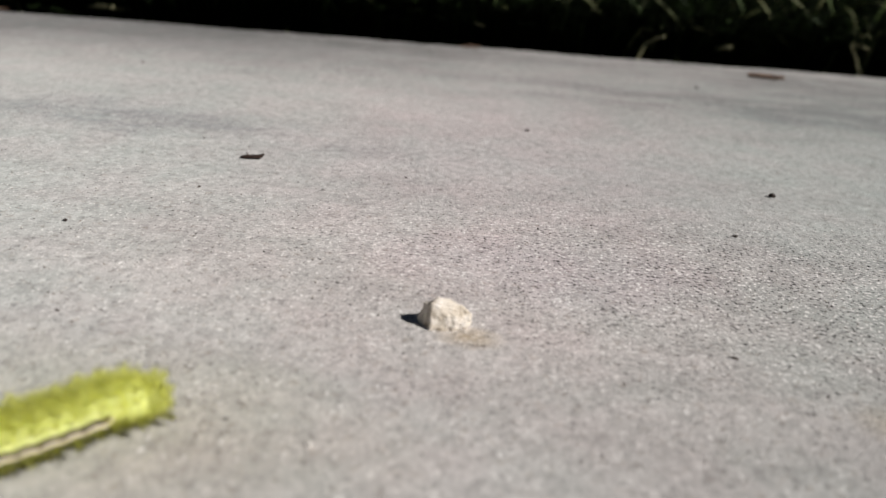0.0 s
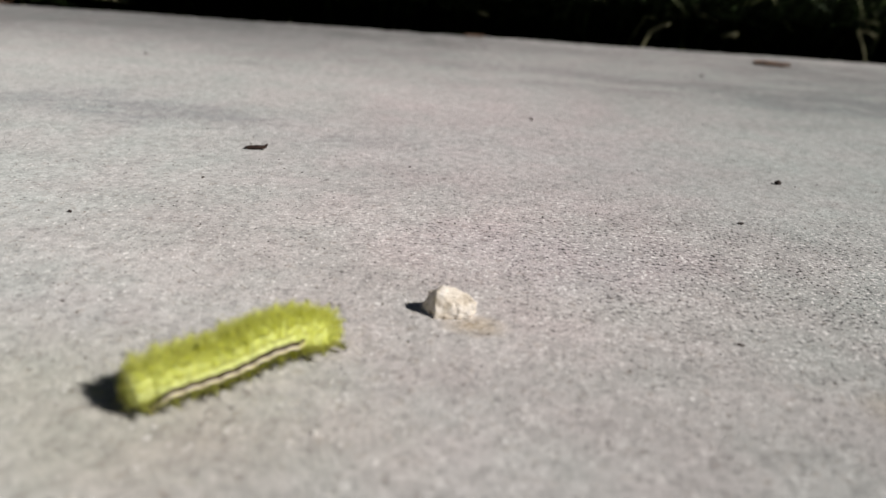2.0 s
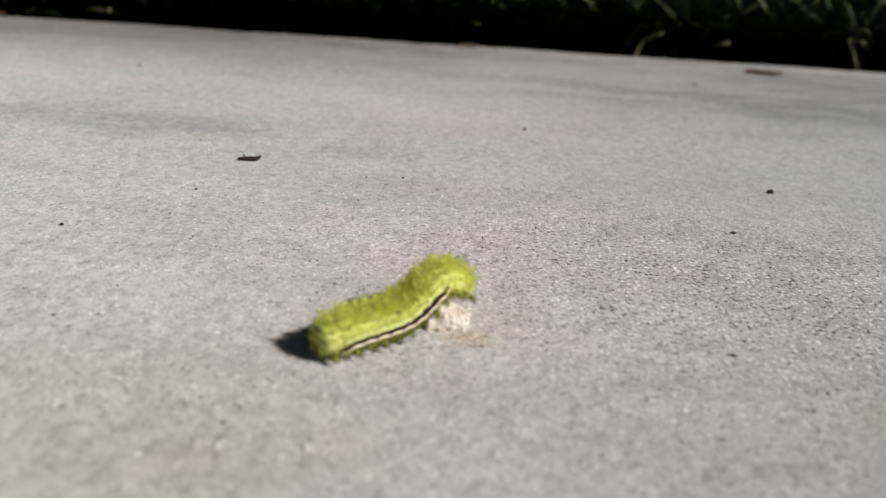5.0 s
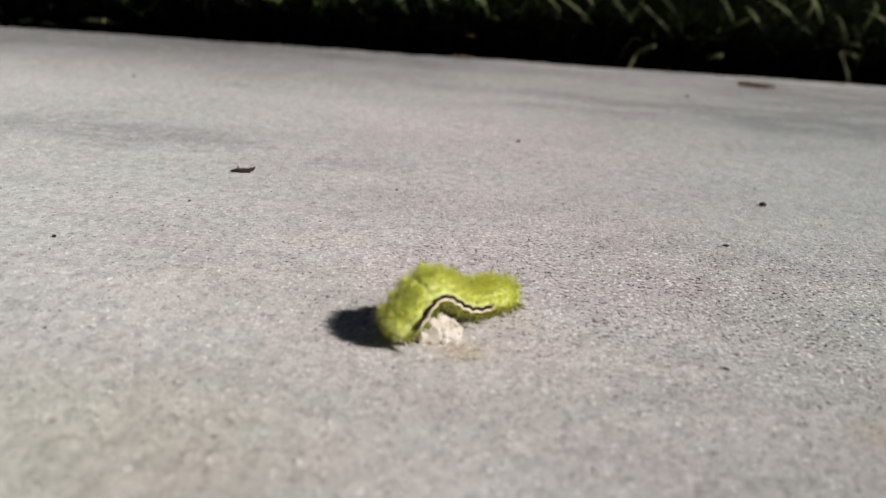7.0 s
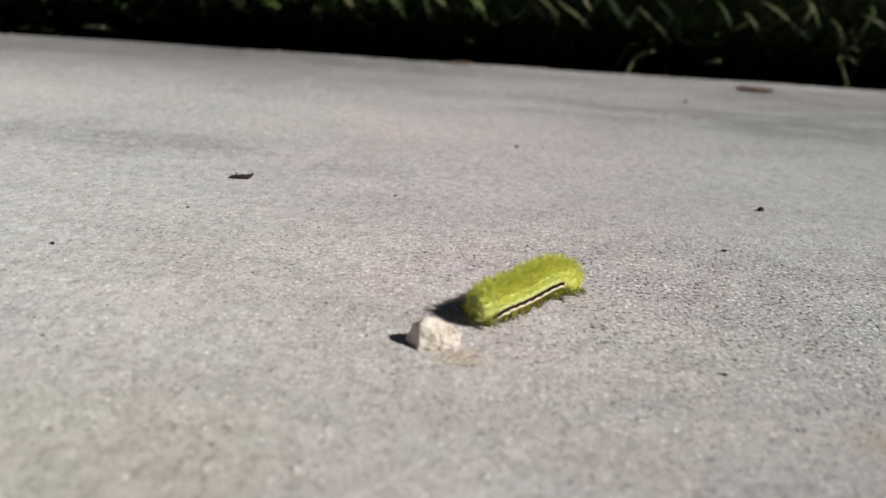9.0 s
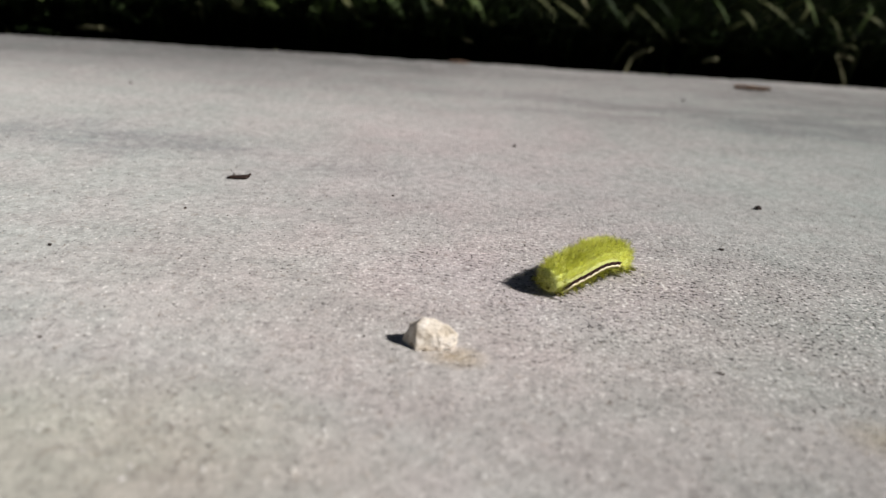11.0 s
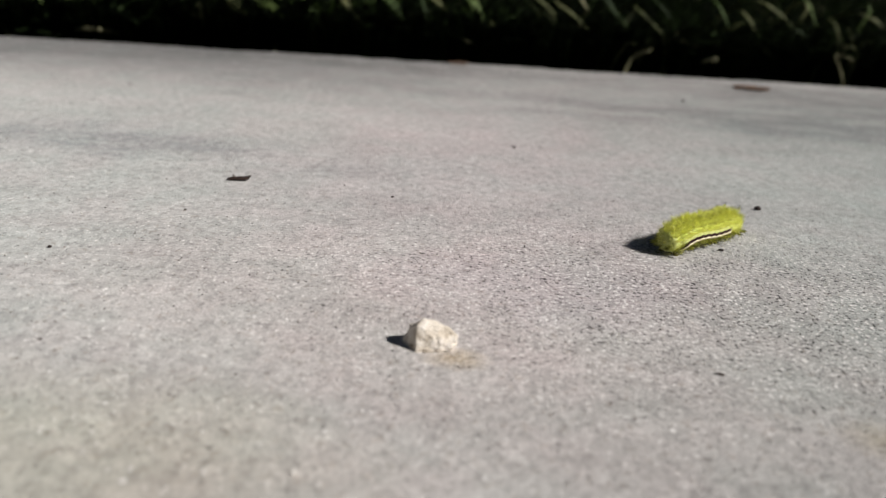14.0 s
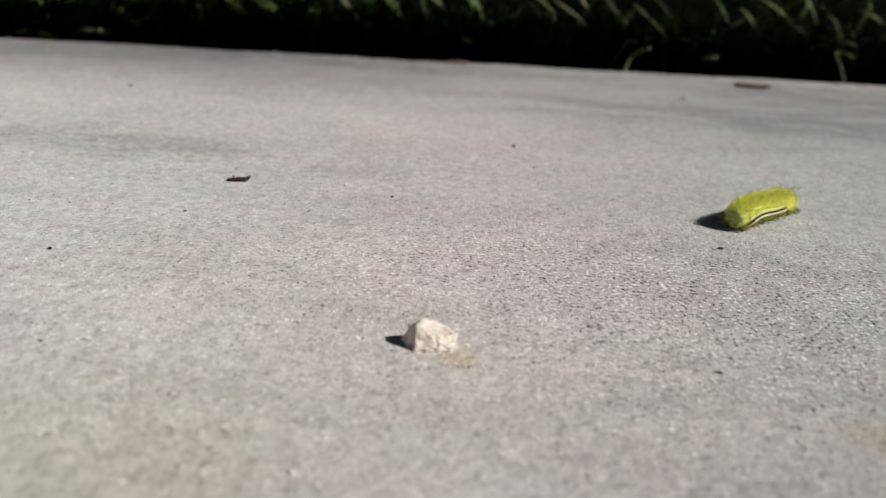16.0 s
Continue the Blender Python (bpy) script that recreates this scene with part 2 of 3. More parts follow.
LEAF = plain_material("dry_brown_leaf", (0.2, 0.12, 0.085), (0.4, 0.28, 0.21), 220.0, 0.7)
DARK_CRUMB = plain_material("dark_crumb", (0.02, 0.016, 0.014), (0.06, 0.045, 0.04), 900.0)
PALE_CRUMB = plain_material("pale_grit", (0.55, 0.52, 0.48), (0.75, 0.72, 0.68), 900.0)
SAND = sand_material()


def part(name, bm, material, parent=None, label=""):
    """Links a bmesh as one mesh object under a thing or part."""
    me = bpy.data.meshes.new(name)
    bm.to_mesh(me)
    bm.free()
    for m in material if isinstance(material, (list, tuple)) else [material]:
        me.materials.append(m)
    ob = new(name, me)
    ob.parent = parent
    return tagged(ob, label)


def smooth(ob):
    for p in ob.data.polygons:
        p.use_smooth = True
    return ob


# ---- the pavement, the soil and the lawn ----


def edge_y(x):
    """The far edge of the pavement."""
    return 0.913 + 0.107 * x


def pavement():
    bm = bmesh.new()
    n = 1500
    rim = []
    for i in range(n + 1):
        x = 6.0 * (2 * i / n - 1) * (0.25 + 0.75 * (2 * i / n - 1) ** 2)
        y = edge_y(x)
        chip = 0.007 * noise.noise((x * 9, 0, 0)) + 0.006 * noise.noise((x * 45, 3, 0)) + 0.016 * min(0, noise.noise((x * 17, 9, 0)) + 0.3)
        rim.append((x, y + chip))
    rings = []
    near = [bm.verts.new((x, -0.55 + 0.107 * x, 0)) for x, _ in rim]
    rings.append(near)
    for dy, z, wob in ((-0.007, 0.0, 0), (-0.002, -0.0012, 0), (0.0, -0.006, 1), (0.002, -0.044, 1)):
        rings.append([bm.verts.new((x, y + dy + wob * 0.0015 * noise.noise((x * 60, z * 90, 5)), z)) for x, y in rim])
    rings.append([bm.verts.new((x, -0.55 + 0.107 * x, -0.044)) for x, _ in rim])
    for k in range(len(rings)):
        a, b = rings[k], rings[(k + 1) % len(rings)]
        for i in range(n):
            bm.faces.new((a[i], a[i + 1], b[i + 1], b[i]))
    bm.faces.new([r[0] for r in rings])
    bm.faces.new([r[-1] for r in reversed(rings)])
    bmesh.ops.recalc_face_normals(bm, faces=bm.faces)
    return tagged(part("pavement", bm, CONCRETE), "weathered grey concrete pavement slab with a chipped edge", "pavement", kind="structure")


def ground():
    bm = bmesh.new()
    bmesh.ops.create_grid(bm, x_segments=40, y_segments=40, size=150)
    for v in bm.verts:
        v.co.z = -0.045
    return tagged(part("ground", bm, SOIL), "soil and lawn to the horizon, coloured near black for shade", "ground", kind="structure")


def lawn(name, count, x0, x1, deep0, deep1, tall, wide, material, label, seed, power=1.0, sway=(0.0, 1.35), fade=True):
    """A turf of bent blades along the pavement's far edge, joined into one mesh; fade thins it towards both ends."""
    rng = np.random.default_rng(seed)
    steps = 5
    u = np.linspace(0, 1, steps)
    x = x0 + (x1 - x0) * (rng.beta(2.5, 2.5, count) if fade else rng.random(count))
    depth = deep0 + (deep1 - deep0) * rng.random(count) ** power
    y = edge_y(x) + depth
    h = rng.uniform(*tall, count) * np.clip(0.75 + depth * 3.0, 0, 1)
    clump = np.sin(x * 61 + 2.3 * np.sin(y * 37)) * np.sin(y * 53 + 1.9 * np.sin(x * 29))
    h = h * (0.86 + 0.24 * clump)
    w = rng.uniform(*wide, count)
    turn = -np.pi / 2 + rng.normal(*sway, count)
    lean = rng.uniform(0.0, 0.5, count)
    curl = rng.uniform(0.9, 2.4, count)
    ang = lean[:, None] * 0.5 + curl[:, None] * u[None, :]
    step = h[:, None] / (steps - 1)
    out = np.cumsum(np.sin(ang) * step, 1) - np.sin(ang[:, :1]) * step
    up = np.cumsum(np.cos(ang) * step, 1) - np.cos(ang[:, :1]) * step
    cx = x[:, None] + out * np.cos(turn)[:, None]
    cy = y[:, None] + out * np.sin(turn)[:, None]
    inward = cy - edge_y(cx)
    lip = rng.uniform(-0.012, 0.016, (count, 1))
    cy = edge_y(cx) + np.maximum(inward, lip)
    eaves = np.clip(0.046 + 0.09 * (cx + 0.33), 0.006, 0.046) + rng.normal(0, 0.010, (count, 1))
    floor = np.where(cy < edge_y(cx) + 0.06, np.maximum(eaves, 0.003), -0.045)
    cz = np.where(u[None, :] > 0.35, np.maximum(-0.045 + up, floor), -0.045 + up)
    half = 0.5 * w[:, None] * np.maximum(0.06, (1 - u[None, :] ** 2.2)) * (0.55 + 0.45 * np.minimum(1, u[None, :] * 4))
    twist = turn[:, None] + np.pi / 2 + 0.7 * rng.normal(size=(count, 1)) * u[None, :]
    dx, dy = half * np.cos(twist), half * np.sin(twist)
    fold = half * 0.35
    left = np.stack([cx - dx, cy - dy, cz + fold], -1)
    mid = np.stack([cx, cy, cz], -1)
    right = np.stack([cx + dx, cy + dy, cz + fold], -1)
    verts = np.stack([left, mid, right], 2).reshape(-1, 3)
    base = (np.arange(count) * steps * 3)[:, None, None] + (np.arange(steps - 1) * 3)[None, :, None]
    quads = np.concatenate([base + np.array([0, 1, 4, 3]), base + np.array([1, 2, 5, 4])], 1).reshape(-1, 4)
    me = bpy.data.meshes.new(name)
    me.from_pydata(verts.tolist(), [], quads.tolist())
    me.materials.append(material)
    return tagged(smooth(new(name, me)), label, "grass", kind="stuff")


def straw(points, width, label):
    """One dry bent blade through a few points."""
    bm = bmesh.new()
    pts = [Vector(p) for p in points]
    rings = []
    for i, p in enumerate(pts):
        d = (pts[min(i + 1, len(pts) - 1)] - pts[max(i - 1, 0)]).normalized()
        side = d.cross(Vector((0.2, -0.85, 0.5))).normalized()
        upw = side.cross(d).normalized()
        k = width * 0.5 * (0.3 if p.z < -0.01 else 0.5 if i in (0, len(pts) - 1) else 1.0)
        rings.append([bm.verts.new(p + side * k), bm.verts.new(p + upw * k * 0.35), bm.verts.new(p - side * k), bm.verts.new(p - upw * k * 0.2)])
    for one, two in zip(rings, rings[1:]):
        for i in range(4):
            bm.faces.new((one[i], one[(i + 1) % 4], two[(i + 1) % 4], two[i]))
    bm.faces.new(rings[0])
    bm.faces.new(list(reversed(rings[-1])))
    bmesh.ops.recalc_face_normals(bm, faces=bm.faces)
    return tagged(smooth(part("dry_grass_blade", bm, STRAW)), label, "grass blade", group="dry blades at the lawn's edge")


def hanging_blade(x, z, long, lean, wide, depth, material, label):
    """A grass blade that arches out of the turf and droops: its tip at x, z over the slab's edge and depth behind it; the drooping part's length,
    lean from upright in degrees and width in millimetres."""
    tip = Vector((x, edge_y(x) + depth, z))
    way = Vector((math.sin(radians(lean)), 0.12, math.cos(radians(lean))))
    bend = tip + way * long
    top = bend + way * 0.03 + Vector((0, 0.05, 0.015))
    root = Vector((top.x + 0.015, edge_y(top.x) + depth + 0.3, -0.05))
    pts = [tip + way * long * k / 6 + Vector((0, 0, 0.03 * long * math.sin(math.pi * k / 6))) for k in range(6)]
    for k in range(9):
        u = k / 8
        pts.append(bend * (1 - u) ** 2 + top * (2 * u * (1 - u)) + root * u * u)
    bm = bmesh.new()
    rings = []
    for i, p in enumerate(pts):
        d = (pts[min(i + 1, len(pts) - 1)] - pts[max(i - 1, 0)]).normalized()
        side = d.cross(Vector((0.25, -0.8, 0.5))).normalized()
        up = side.cross(d).normalized()
        k = 0.00037 * wide * min(1.0, 0.12 + 0.25 * i) * (1.0 if i < 8 else 1.0 - 0.09 * (i - 7))
        rings.append([bm.verts.new(p + side * k + up * k * 0.3), bm.verts.new(p - up * 0.00025), bm.verts.new(p - side * k + up * k * 0.3), bm.verts.new(p + up * 0.00025)])
    for one, two in zip(rings, rings[1:]):
        for i in range(4):
            bm.faces.new((one[i], one[(i + 1) % 4], two[(i + 1) % 4], two[i]))
    bm.faces.new(rings[0])
    bm.faces.new(list(reversed(rings[-1])))
    bmesh.ops.recalc_face_normals(bm, faces=bm.faces)
    return tagged(smooth(part("grass_blade", bm, material)), label, "grass blade", group="blades hanging at the lawn's front")


pavement()
ground()
lawn("turf_grass", 46000, -2.2, 2.6, 0.09, 2.6, (0.09, 0.17), (0.004, 0.0085), SHADED_GRASS, "dense lawn grass coloured near black for shade, some dry blades", 3, 2.4)
lawn("turf_grass", 420, -0.75, 0.95, 0.25, 0.6, (0.10, 0.16), (0.006, 0.0105), LIT_GRASS, "broad grass blades in sunlit green and straw, at lawn's front", 11, 1.0, (0.45, 0.75), False)
lawn("turf_grass", 78000, -5.6, 6.0, 0.10, 7.0, (0.10, 0.18), (0.004, 0.009), SHADED_GRASS, "dense lawn grass farther back, coloured near black for shade", 4, 1.7, fade=False)
lawn("turf_grass", 800, -0.95, 0.1, 0.2, 0.5, (0.10, 0.17), (0.009, 0.016), GREEN_GRASS, "broad mid-green grass blades in loose clumps", 12, 1.0, (0.2, 0.9), False)
straw([(0.215, 0.962, -0.02), (0.216, 0.963, 0.0), (0.222, 0.965, 0.015), (0.236, 0.967, 0.024), (0.247, 0.968, 0.027)], 0.0042, "bent straw-coloured grass blade at the slab's edge")
straw([(0.318, 0.985, 0.014), (0.326, 0.986, 0.018), (0.338, 0.986, 0.019), (0.345, 1.04, 0.004), (0.35, 1.10, -0.045)], 0.007, "pale yellow dead grass blade among dark turf")
straw([(0.512, 0.996, -0.045), (0.511, 0.996, 0.0), (0.502, 0.997, 0.018), (0.493, 0.998, 0.032), (0.495, 0.999, 0.046)], 0.0036, "upright straw-coloured stem at the slab's edge")
straw([(0.494, 1.0, 0.033), (0.505, 1.0, 0.034), (0.518, 1.0, 0.029), (0.53, 1.05, 0.01), (0.536, 1.10, -0.045)], 0.004, "bent straw-coloured grass blade beside a stem")
straw([(0.002, 0.965, 0.023), (0.010, 0.965, 0.0215), (0.018, 0.967, 0.019), (0.024, 1.04, 0.0), (0.024, 1.09, -0.045)], 0.0045, "pale dead grass blade among dark turf")
straw([(-0.455, 0.90, 0.007), (-0.44, 0.902, 0.009), (-0.425, 0.905, 0.008), (-0.41, 0.95, 0.0), (-0.405, 0.99, -0.045)], 0.0055, "yellow-green flattened grass blade at the slab's edge")
straw([(0.148, 0.985, 0.085), (0.154, 0.985, 0.077), (0.162, 0.986, 0.068), (0.166, 1.06, 0.05), (0.17, 1.14, -0.045)], 0.006, "bright pale grass blade in the turf")

hanging_blade(-0.550, 0.012, 0.043, 63, 17.7, 0.059, GREEN_BLADE, "broad green grass blade hanging over the lawn's front")
hanging_blade(-0.489, 0.005, 0.030, -52, 15.1, 0.058, SHADED_BLADE, "green grass blade darkened in colour for the turf's shade")
hanging_blade(-0.471, -0.002, 0.057, -87, 8.4, 0.032, SHADED_BLADE, "green grass blade darkened in colour for the turf's shade")
hanging_blade(-0.379, 0.016, 0.036, -57, 14.3, 0.033, SHADED_BLADE, "green grass blade darkened in colour for the turf's shade")
hanging_blade(-0.411, 0.021, 0.025, -46, 12.6, 0.055, GREEN_BLADE, "broad green grass blade hanging over the lawn's front")
hanging_blade(-0.346, 0.028, 0.021, 43, 10.3, 0.052, GREEN_BLADE, "broad green grass blade hanging over the lawn's front")
hanging_blade(-0.319, 0.029, 0.025, -55, 18.4, 0.050, OLIVE_BLADE, "olive half-dry grass blade hanging over the lawn's front")
hanging_blade(-0.256, 0.036, 0.024, -58, 20.0, 0.039, OLIVE_BLADE, "olive half-dry grass blade hanging over the lawn's front")
hanging_blade(-0.212, 0.033, 0.037, -61, 18.0, 0.048, GREEN_BLADE, "broad green grass blade hanging over the lawn's front")
hanging_blade(-0.166, 0.023, 0.038, -40, 13.0, 0.048, GREEN_BLADE, "broad green grass blade hanging over the lawn's front")
hanging_blade(-0.122, 0.035, 0.029, -43, 11.9, 0.047, OLIVE_BLADE, "olive half-dry grass blade hanging over the lawn's front")
hanging_blade(-0.068, 0.042, 0.030, -45, 19.6, 0.035, GREEN_BLADE, "broad green grass blade hanging over the lawn's front")
hanging_blade(-0.087, 0.053, 0.029, -75, 11.9, 0.043, GREEN_BLADE, "broad green grass blade hanging over the lawn's front")
hanging_blade(-0.038, 0.041, 0.020, -24, 8.9, 0.042, SHADED_BLADE, "green grass blade darkened in colour for the turf's shade")
hanging_blade(-0.017, 0.055, 0.020, -53, 10.0, 0.052, OLIVE_BLADE, "olive half-dry grass blade hanging over the lawn's front")
hanging_blade(0.035, 0.026, 0.046, -27, 20.4, 0.060, GREEN_BLADE, "broad green grass blade hanging over the lawn's front")
hanging_blade(0.060, 0.037, 0.025, -76, 5.3, 0.058, OLIVE_BLADE, "olive half-dry grass blade hanging over the lawn's front")
hanging_blade(0.117, 0.021, 0.049, -48, 9.8, 0.046, SHADED_BLADE, "green grass blade darkened in colour for the turf's shade")
hanging_blade(0.122, 0.057, 0.030, -53, 6.8, 0.043, OLIVE_BLADE, "olive half-dry grass blade hanging over the lawn's front")
hanging_blade(0.165, 0.044, 0.047, -56, 6.8, 0.038, OLIVE_BLADE, "olive half-dry grass blade hanging over the lawn's front")
hanging_blade(0.268, 0.036, 0.053, -50, 7.0, 0.031, OLIVE_BLADE, "olive half-dry grass blade hanging over the lawn's front")
hanging_blade(0.269, 0.061, 0.030, -47, 5.4, 0.031, SHADED_BLADE, "green grass blade darkened in colour for the turf's shade")
hanging_blade(0.203, 0.056, 0.032, -39, 10.7, 0.044, SHADED_BLADE, "green grass blade darkened in colour for the turf's shade")
hanging_blade(0.310, 0.032, 0.030, -74, 6.4, 0.040, STRAW, "pale yellow dead grass blade among dark turf")
hanging_blade(0.365, 0.067, 0.020, -124, 6.5, 0.041, OLIVE_BLADE, "olive half-dry grass blade hanging over the lawn's front")
hanging_blade(0.388, 0.055, 0.021, -39, 5.8, 0.057, OLIVE_BLADE, "olive half-dry grass blade hanging over the lawn's front")
hanging_blade(0.349, 0.055, 0.033, -33, 5.7, 0.046, GREEN_BLADE, "broad green grass blade hanging over the lawn's front")
hanging_blade(0.358, 0.033, 0.016, -47, 4.9, 0.047, SHADED_BLADE, "green grass blade darkened in colour for the turf's shade")
hanging_blade(0.429, 0.065, 0.046, -58, 6.7, 0.037, OLIVE_BLADE, "olive half-dry grass blade hanging over the lawn's front")
hanging_blade(0.432, 0.071, 0.019, 24, 5.8, 0.031, OLIVE_BLADE, "olive half-dry grass blade hanging over the lawn's front")
hanging_blade(0.462, 0.065, 0.036, -31, 6.8, 0.040, GREEN_BLADE, "narrow green grass blade hanging over the lawn's front")
hanging_blade(0.452, 0.051, 0.022, -61, 5.0, 0.034, SHADED_BLADE, "green grass blade darkened in colour for the turf's shade")
hanging_blade(0.415, 0.024, 0.021, -53, 5.8, 0.045, OLIVE_BLADE, "olive half-dry grass blade hanging over the lawn's front")
hanging_blade(0.527, 0.059, 0.034, 22, 7.1, 0.060, GREEN_BLADE, "narrow green grass blade hanging over the lawn's front")
hanging_blade(0.499, 0.055, 0.017, -26, 5.2, 0.050, OLIVE_BLADE, "olive half-dry grass blade hanging over the lawn's front")
hanging_blade(0.550, 0.071, 0.022, -61, 7.0, 0.035, OLIVE_BLADE, "olive half-dry grass blade hanging over the lawn's front")
hanging_blade(0.565, 0.042, 0.011, -125, 7.2, 0.057, OLIVE_BLADE, "olive half-dry grass blade hanging over the lawn's front")
hanging_blade(0.559, 0.016, 0.024, -72, 5.4, 0.054, SHADED_BLADE, "green grass blade darkened in colour for the turf's shade")
hanging_blade(0.283, 0.050, 0.008, -157, 6.4, 0.052, STRAW, "pale yellow dead grass blade among dark turf")
hanging_blade(0.133, 0.050, 0.013, -128, 5.3, 0.057, SHADED_BLADE, "green grass blade darkened in colour for the turf's shade")
hanging_blade(0.220, 0.046, 0.030, -49, 10.9, 0.053, GREEN_BLADE, "broad green grass blade hanging over the lawn's front")

# ---- the pebble ----
PEBBLE = Vector((-0.001, 0.2190, 0.0))


def pebble():
    bm = bmesh.new()
    corners = [(-5.0, -6.1, 0), (-5.0, -2.6, 8.7), (-3.3, 0.9, 9.6), (1.6, 0.6, 9.0), (5.0, -0.6, 7.9), (8.7, -1.6, 4.9), (7.3, -3.4, 0.3),
               (1.5, -5.4, 0.2), (-10.3, 0.7, 0), (-7.5, 1.0, 6.8), (-3.5, 6.0, 0), (6.0, 5.0, 0), (7.8, 1.4, 4.0), (0.5, 4.8, 4.6), (8.9, -0.6, 1.4), (3.2, -4.4, 3.6)]
    for c in corners:
        bm.verts.new(Vector(c) * 0.001)
    bmesh.ops.convex_hull(bm, input=bm.verts)
    bmesh.ops.delete(bm, geom=[v for v in bm.verts if not v.link_faces], context="VERTS")
    bmesh.ops.bevel(bm, geom=bm.edges[:], offset=0.0005, segments=2, profile=0.6, affect="EDGES", clamp_overlap=True)
    bmesh.ops.triangulate(bm, faces=bm.faces)
    for _ in range(2):
        bmesh.ops.subdivide_edges(bm, edges=[e for e in bm.edges if e.calc_length() > 0.0009], cuts=1, use_grid_fill=True)
        bmesh.ops.triangulate(bm, faces=bm.faces)
    for v in bm.verts:
        p = v.co * 1000
        k = 0.55 * noise.noise(p * 0.4) + 0.3 * noise.noise(p * 0.9 + Vector((5, 0, 0))) + 0.12 * noise.noise(p * 2.2)
        v.co += v.normal * k * 0.001
        v.co.z = max(v.co.z, 0)
    ob = tagged(part("pebble", bm, LIMESTONE), "pale cream limestone pebble lying on the concrete", "pebble")
    ob.location = PEBBLE
    return ob


pebble()

# ---- the caterpillar ----
TRACK_START = Vector((-0.08618, 0.14068, 0))
TRACK_TURN = 42.563
SEGMENTS = 12
HALF_WIDE, HALF_HIGH, AXIS_UP = 0.0062, 0.0059, 0.0060


def spike(bm, start, way, long, radius, bend, dark):
    """One tapering three-sided spine; a dark one has a black tip."""
    side = way.orthogonal().normalized()
    other = way.cross(side)
    rings = []
    for u, r in ((0.0, 1.0), (0.4, 0.95), (0.62, 0.9)) if dark else ((0.0, 1.0), (0.5, 0.8), (0.78, 0.5)):
        c = start + way * long * u + bend * u * u
        rings.append([bm.verts.new(c + (side * math.cos(k) + other * math.sin(k)) * r * radius) for k in (0, 2.094, 4.189)])
    tip = bm.verts.new(start + way * long + bend)
    for one, two in zip(rings, rings[1:]):
        for k in range(3):
            bm.faces.new((one[k], one[(k + 1) % 3], two[(k + 1) % 3], two[k]))
    for k in range(3):
        bm.faces.new((rings[-1][k], rings[-1][(k + 1) % 3], tip)).material_index = 1 if dark else 0


def spine_mesh(name, bm, material):
    me = bpy.data.meshes.new(name)
    bm.to_mesh(me)
    bm.free()
    me.materials.append(material)
    me.materials.append(SPINE_TIP)
    return me


def spine_tuft(seed, count, stalk, length, spread, material, dark_share):
    """Mesh of one bristling tuft about its z axis: a tapered stalk that bears tapering spines along its upper part."""
    rng = random.Random(seed)
    bm = bmesh.new()
    bmesh.ops.create_cone(bm, segments=7, radius1=0.00045, radius2=0.00015, depth=stalk, cap_ends=True, matrix=Matrix.Translation((0, 0, stalk * 0.45)))
    for i in range(count):
        u = 0.3 + 0.65 * i / count
        tilt = spread * (1.45 - 0.95 * u) * rng.uniform(0.4, 1.2)
        turn = i * 2.39996 + rng.uniform(-0.3, 0.3)
        way = Vector((math.sin(tilt) * math.cos(turn), math.sin(tilt) * math.sin(turn), math.cos(tilt)))
        long = length * rng.uniform(0.65, 1.1)
        bend = Vector((rng.uniform(-1, 1), rng.uniform(-1, 1), rng.uniform(-1, 0.4))) * long * 0.08
        spike(bm, Vector((0, 0, u * stalk)), way, long, 0.00006, bend, rng.random() < dark_share)
    return spine_mesh("spine_tuft", bm, material)


def bristles(seed, count, low, high, length, radius, splay, material, dark_share=0.0):
    """Mesh of the fine bristles between two angles from the back, on both flanks of one ring."""
    rng = random.Random(seed)
    bm = bmesh.new()
    for i in range(count):
        a = radians(rng.uniform(low, high)) * (1 if i % 2 else -1)
        x = rng.uniform(-0.0034, 0.0034)
        out = Vector((0, math.sin(a), math.cos(a)))
        if abs(a) > 1.75:
            out.z = max(out.z, -0.25)
        way = (out + Vector((rng.gauss(0, splay), rng.gauss(0, splay), rng.gauss(0, splay)))).normalized()
        start = Vector((x, math.sin(a) * HALF_WIDE * 0.95, math.cos(a) * HALF_HIGH * (0.95 if math.cos(a) > 0 else 0.82)))
        long = length * rng.uniform(0.5, 1.15)
        bend = Vector((rng.uniform(-1, 1), rng.uniform(-1, 1), rng.uniform(-1.2, 0.2))) * long * 0.15
        spike(bm, start, way, long, radius, bend, rng.random() < dark_share)
    return spine_mesh("bristles", bm, material)


def end_bristles(seed, count, way, length, material):
    """Mesh of the fine bristles that cover the rounded end of the first or last ring; way is -1 or 1."""
    rng = random.Random(seed)
    bm = bmesh.new()
    for i in range(count):
        r, turn = math.sqrt(rng.random()) * 0.85, rng.uniform(0, 6.283)
        y, z = r * math.cos(turn), r * math.sin(turn)
        z = max(z, -0.45)
        aim = Vector((way * (1.15 - r), y, z + 0.15)) + Vector((rng.gauss(0, 0.25), rng.gauss(0, 0.25), rng.gauss(0, 0.25)))
        long = length * rng.uniform(0.55, 1.15)
        bend = Vector((rng.uniform(-1, 1), rng.uniform(-1, 1), rng.uniform(-1.2, 0.2))) * long * 0.15
        spike(bm, Vector((way * 0.0033, y * HALF_WIDE * 0.72, z * HALF_HIGH * 0.72)), aim.normalized(), long, 0.000045, bend, rng.random() < 0.12)
    return spine_mesh("bristles", bm, material)


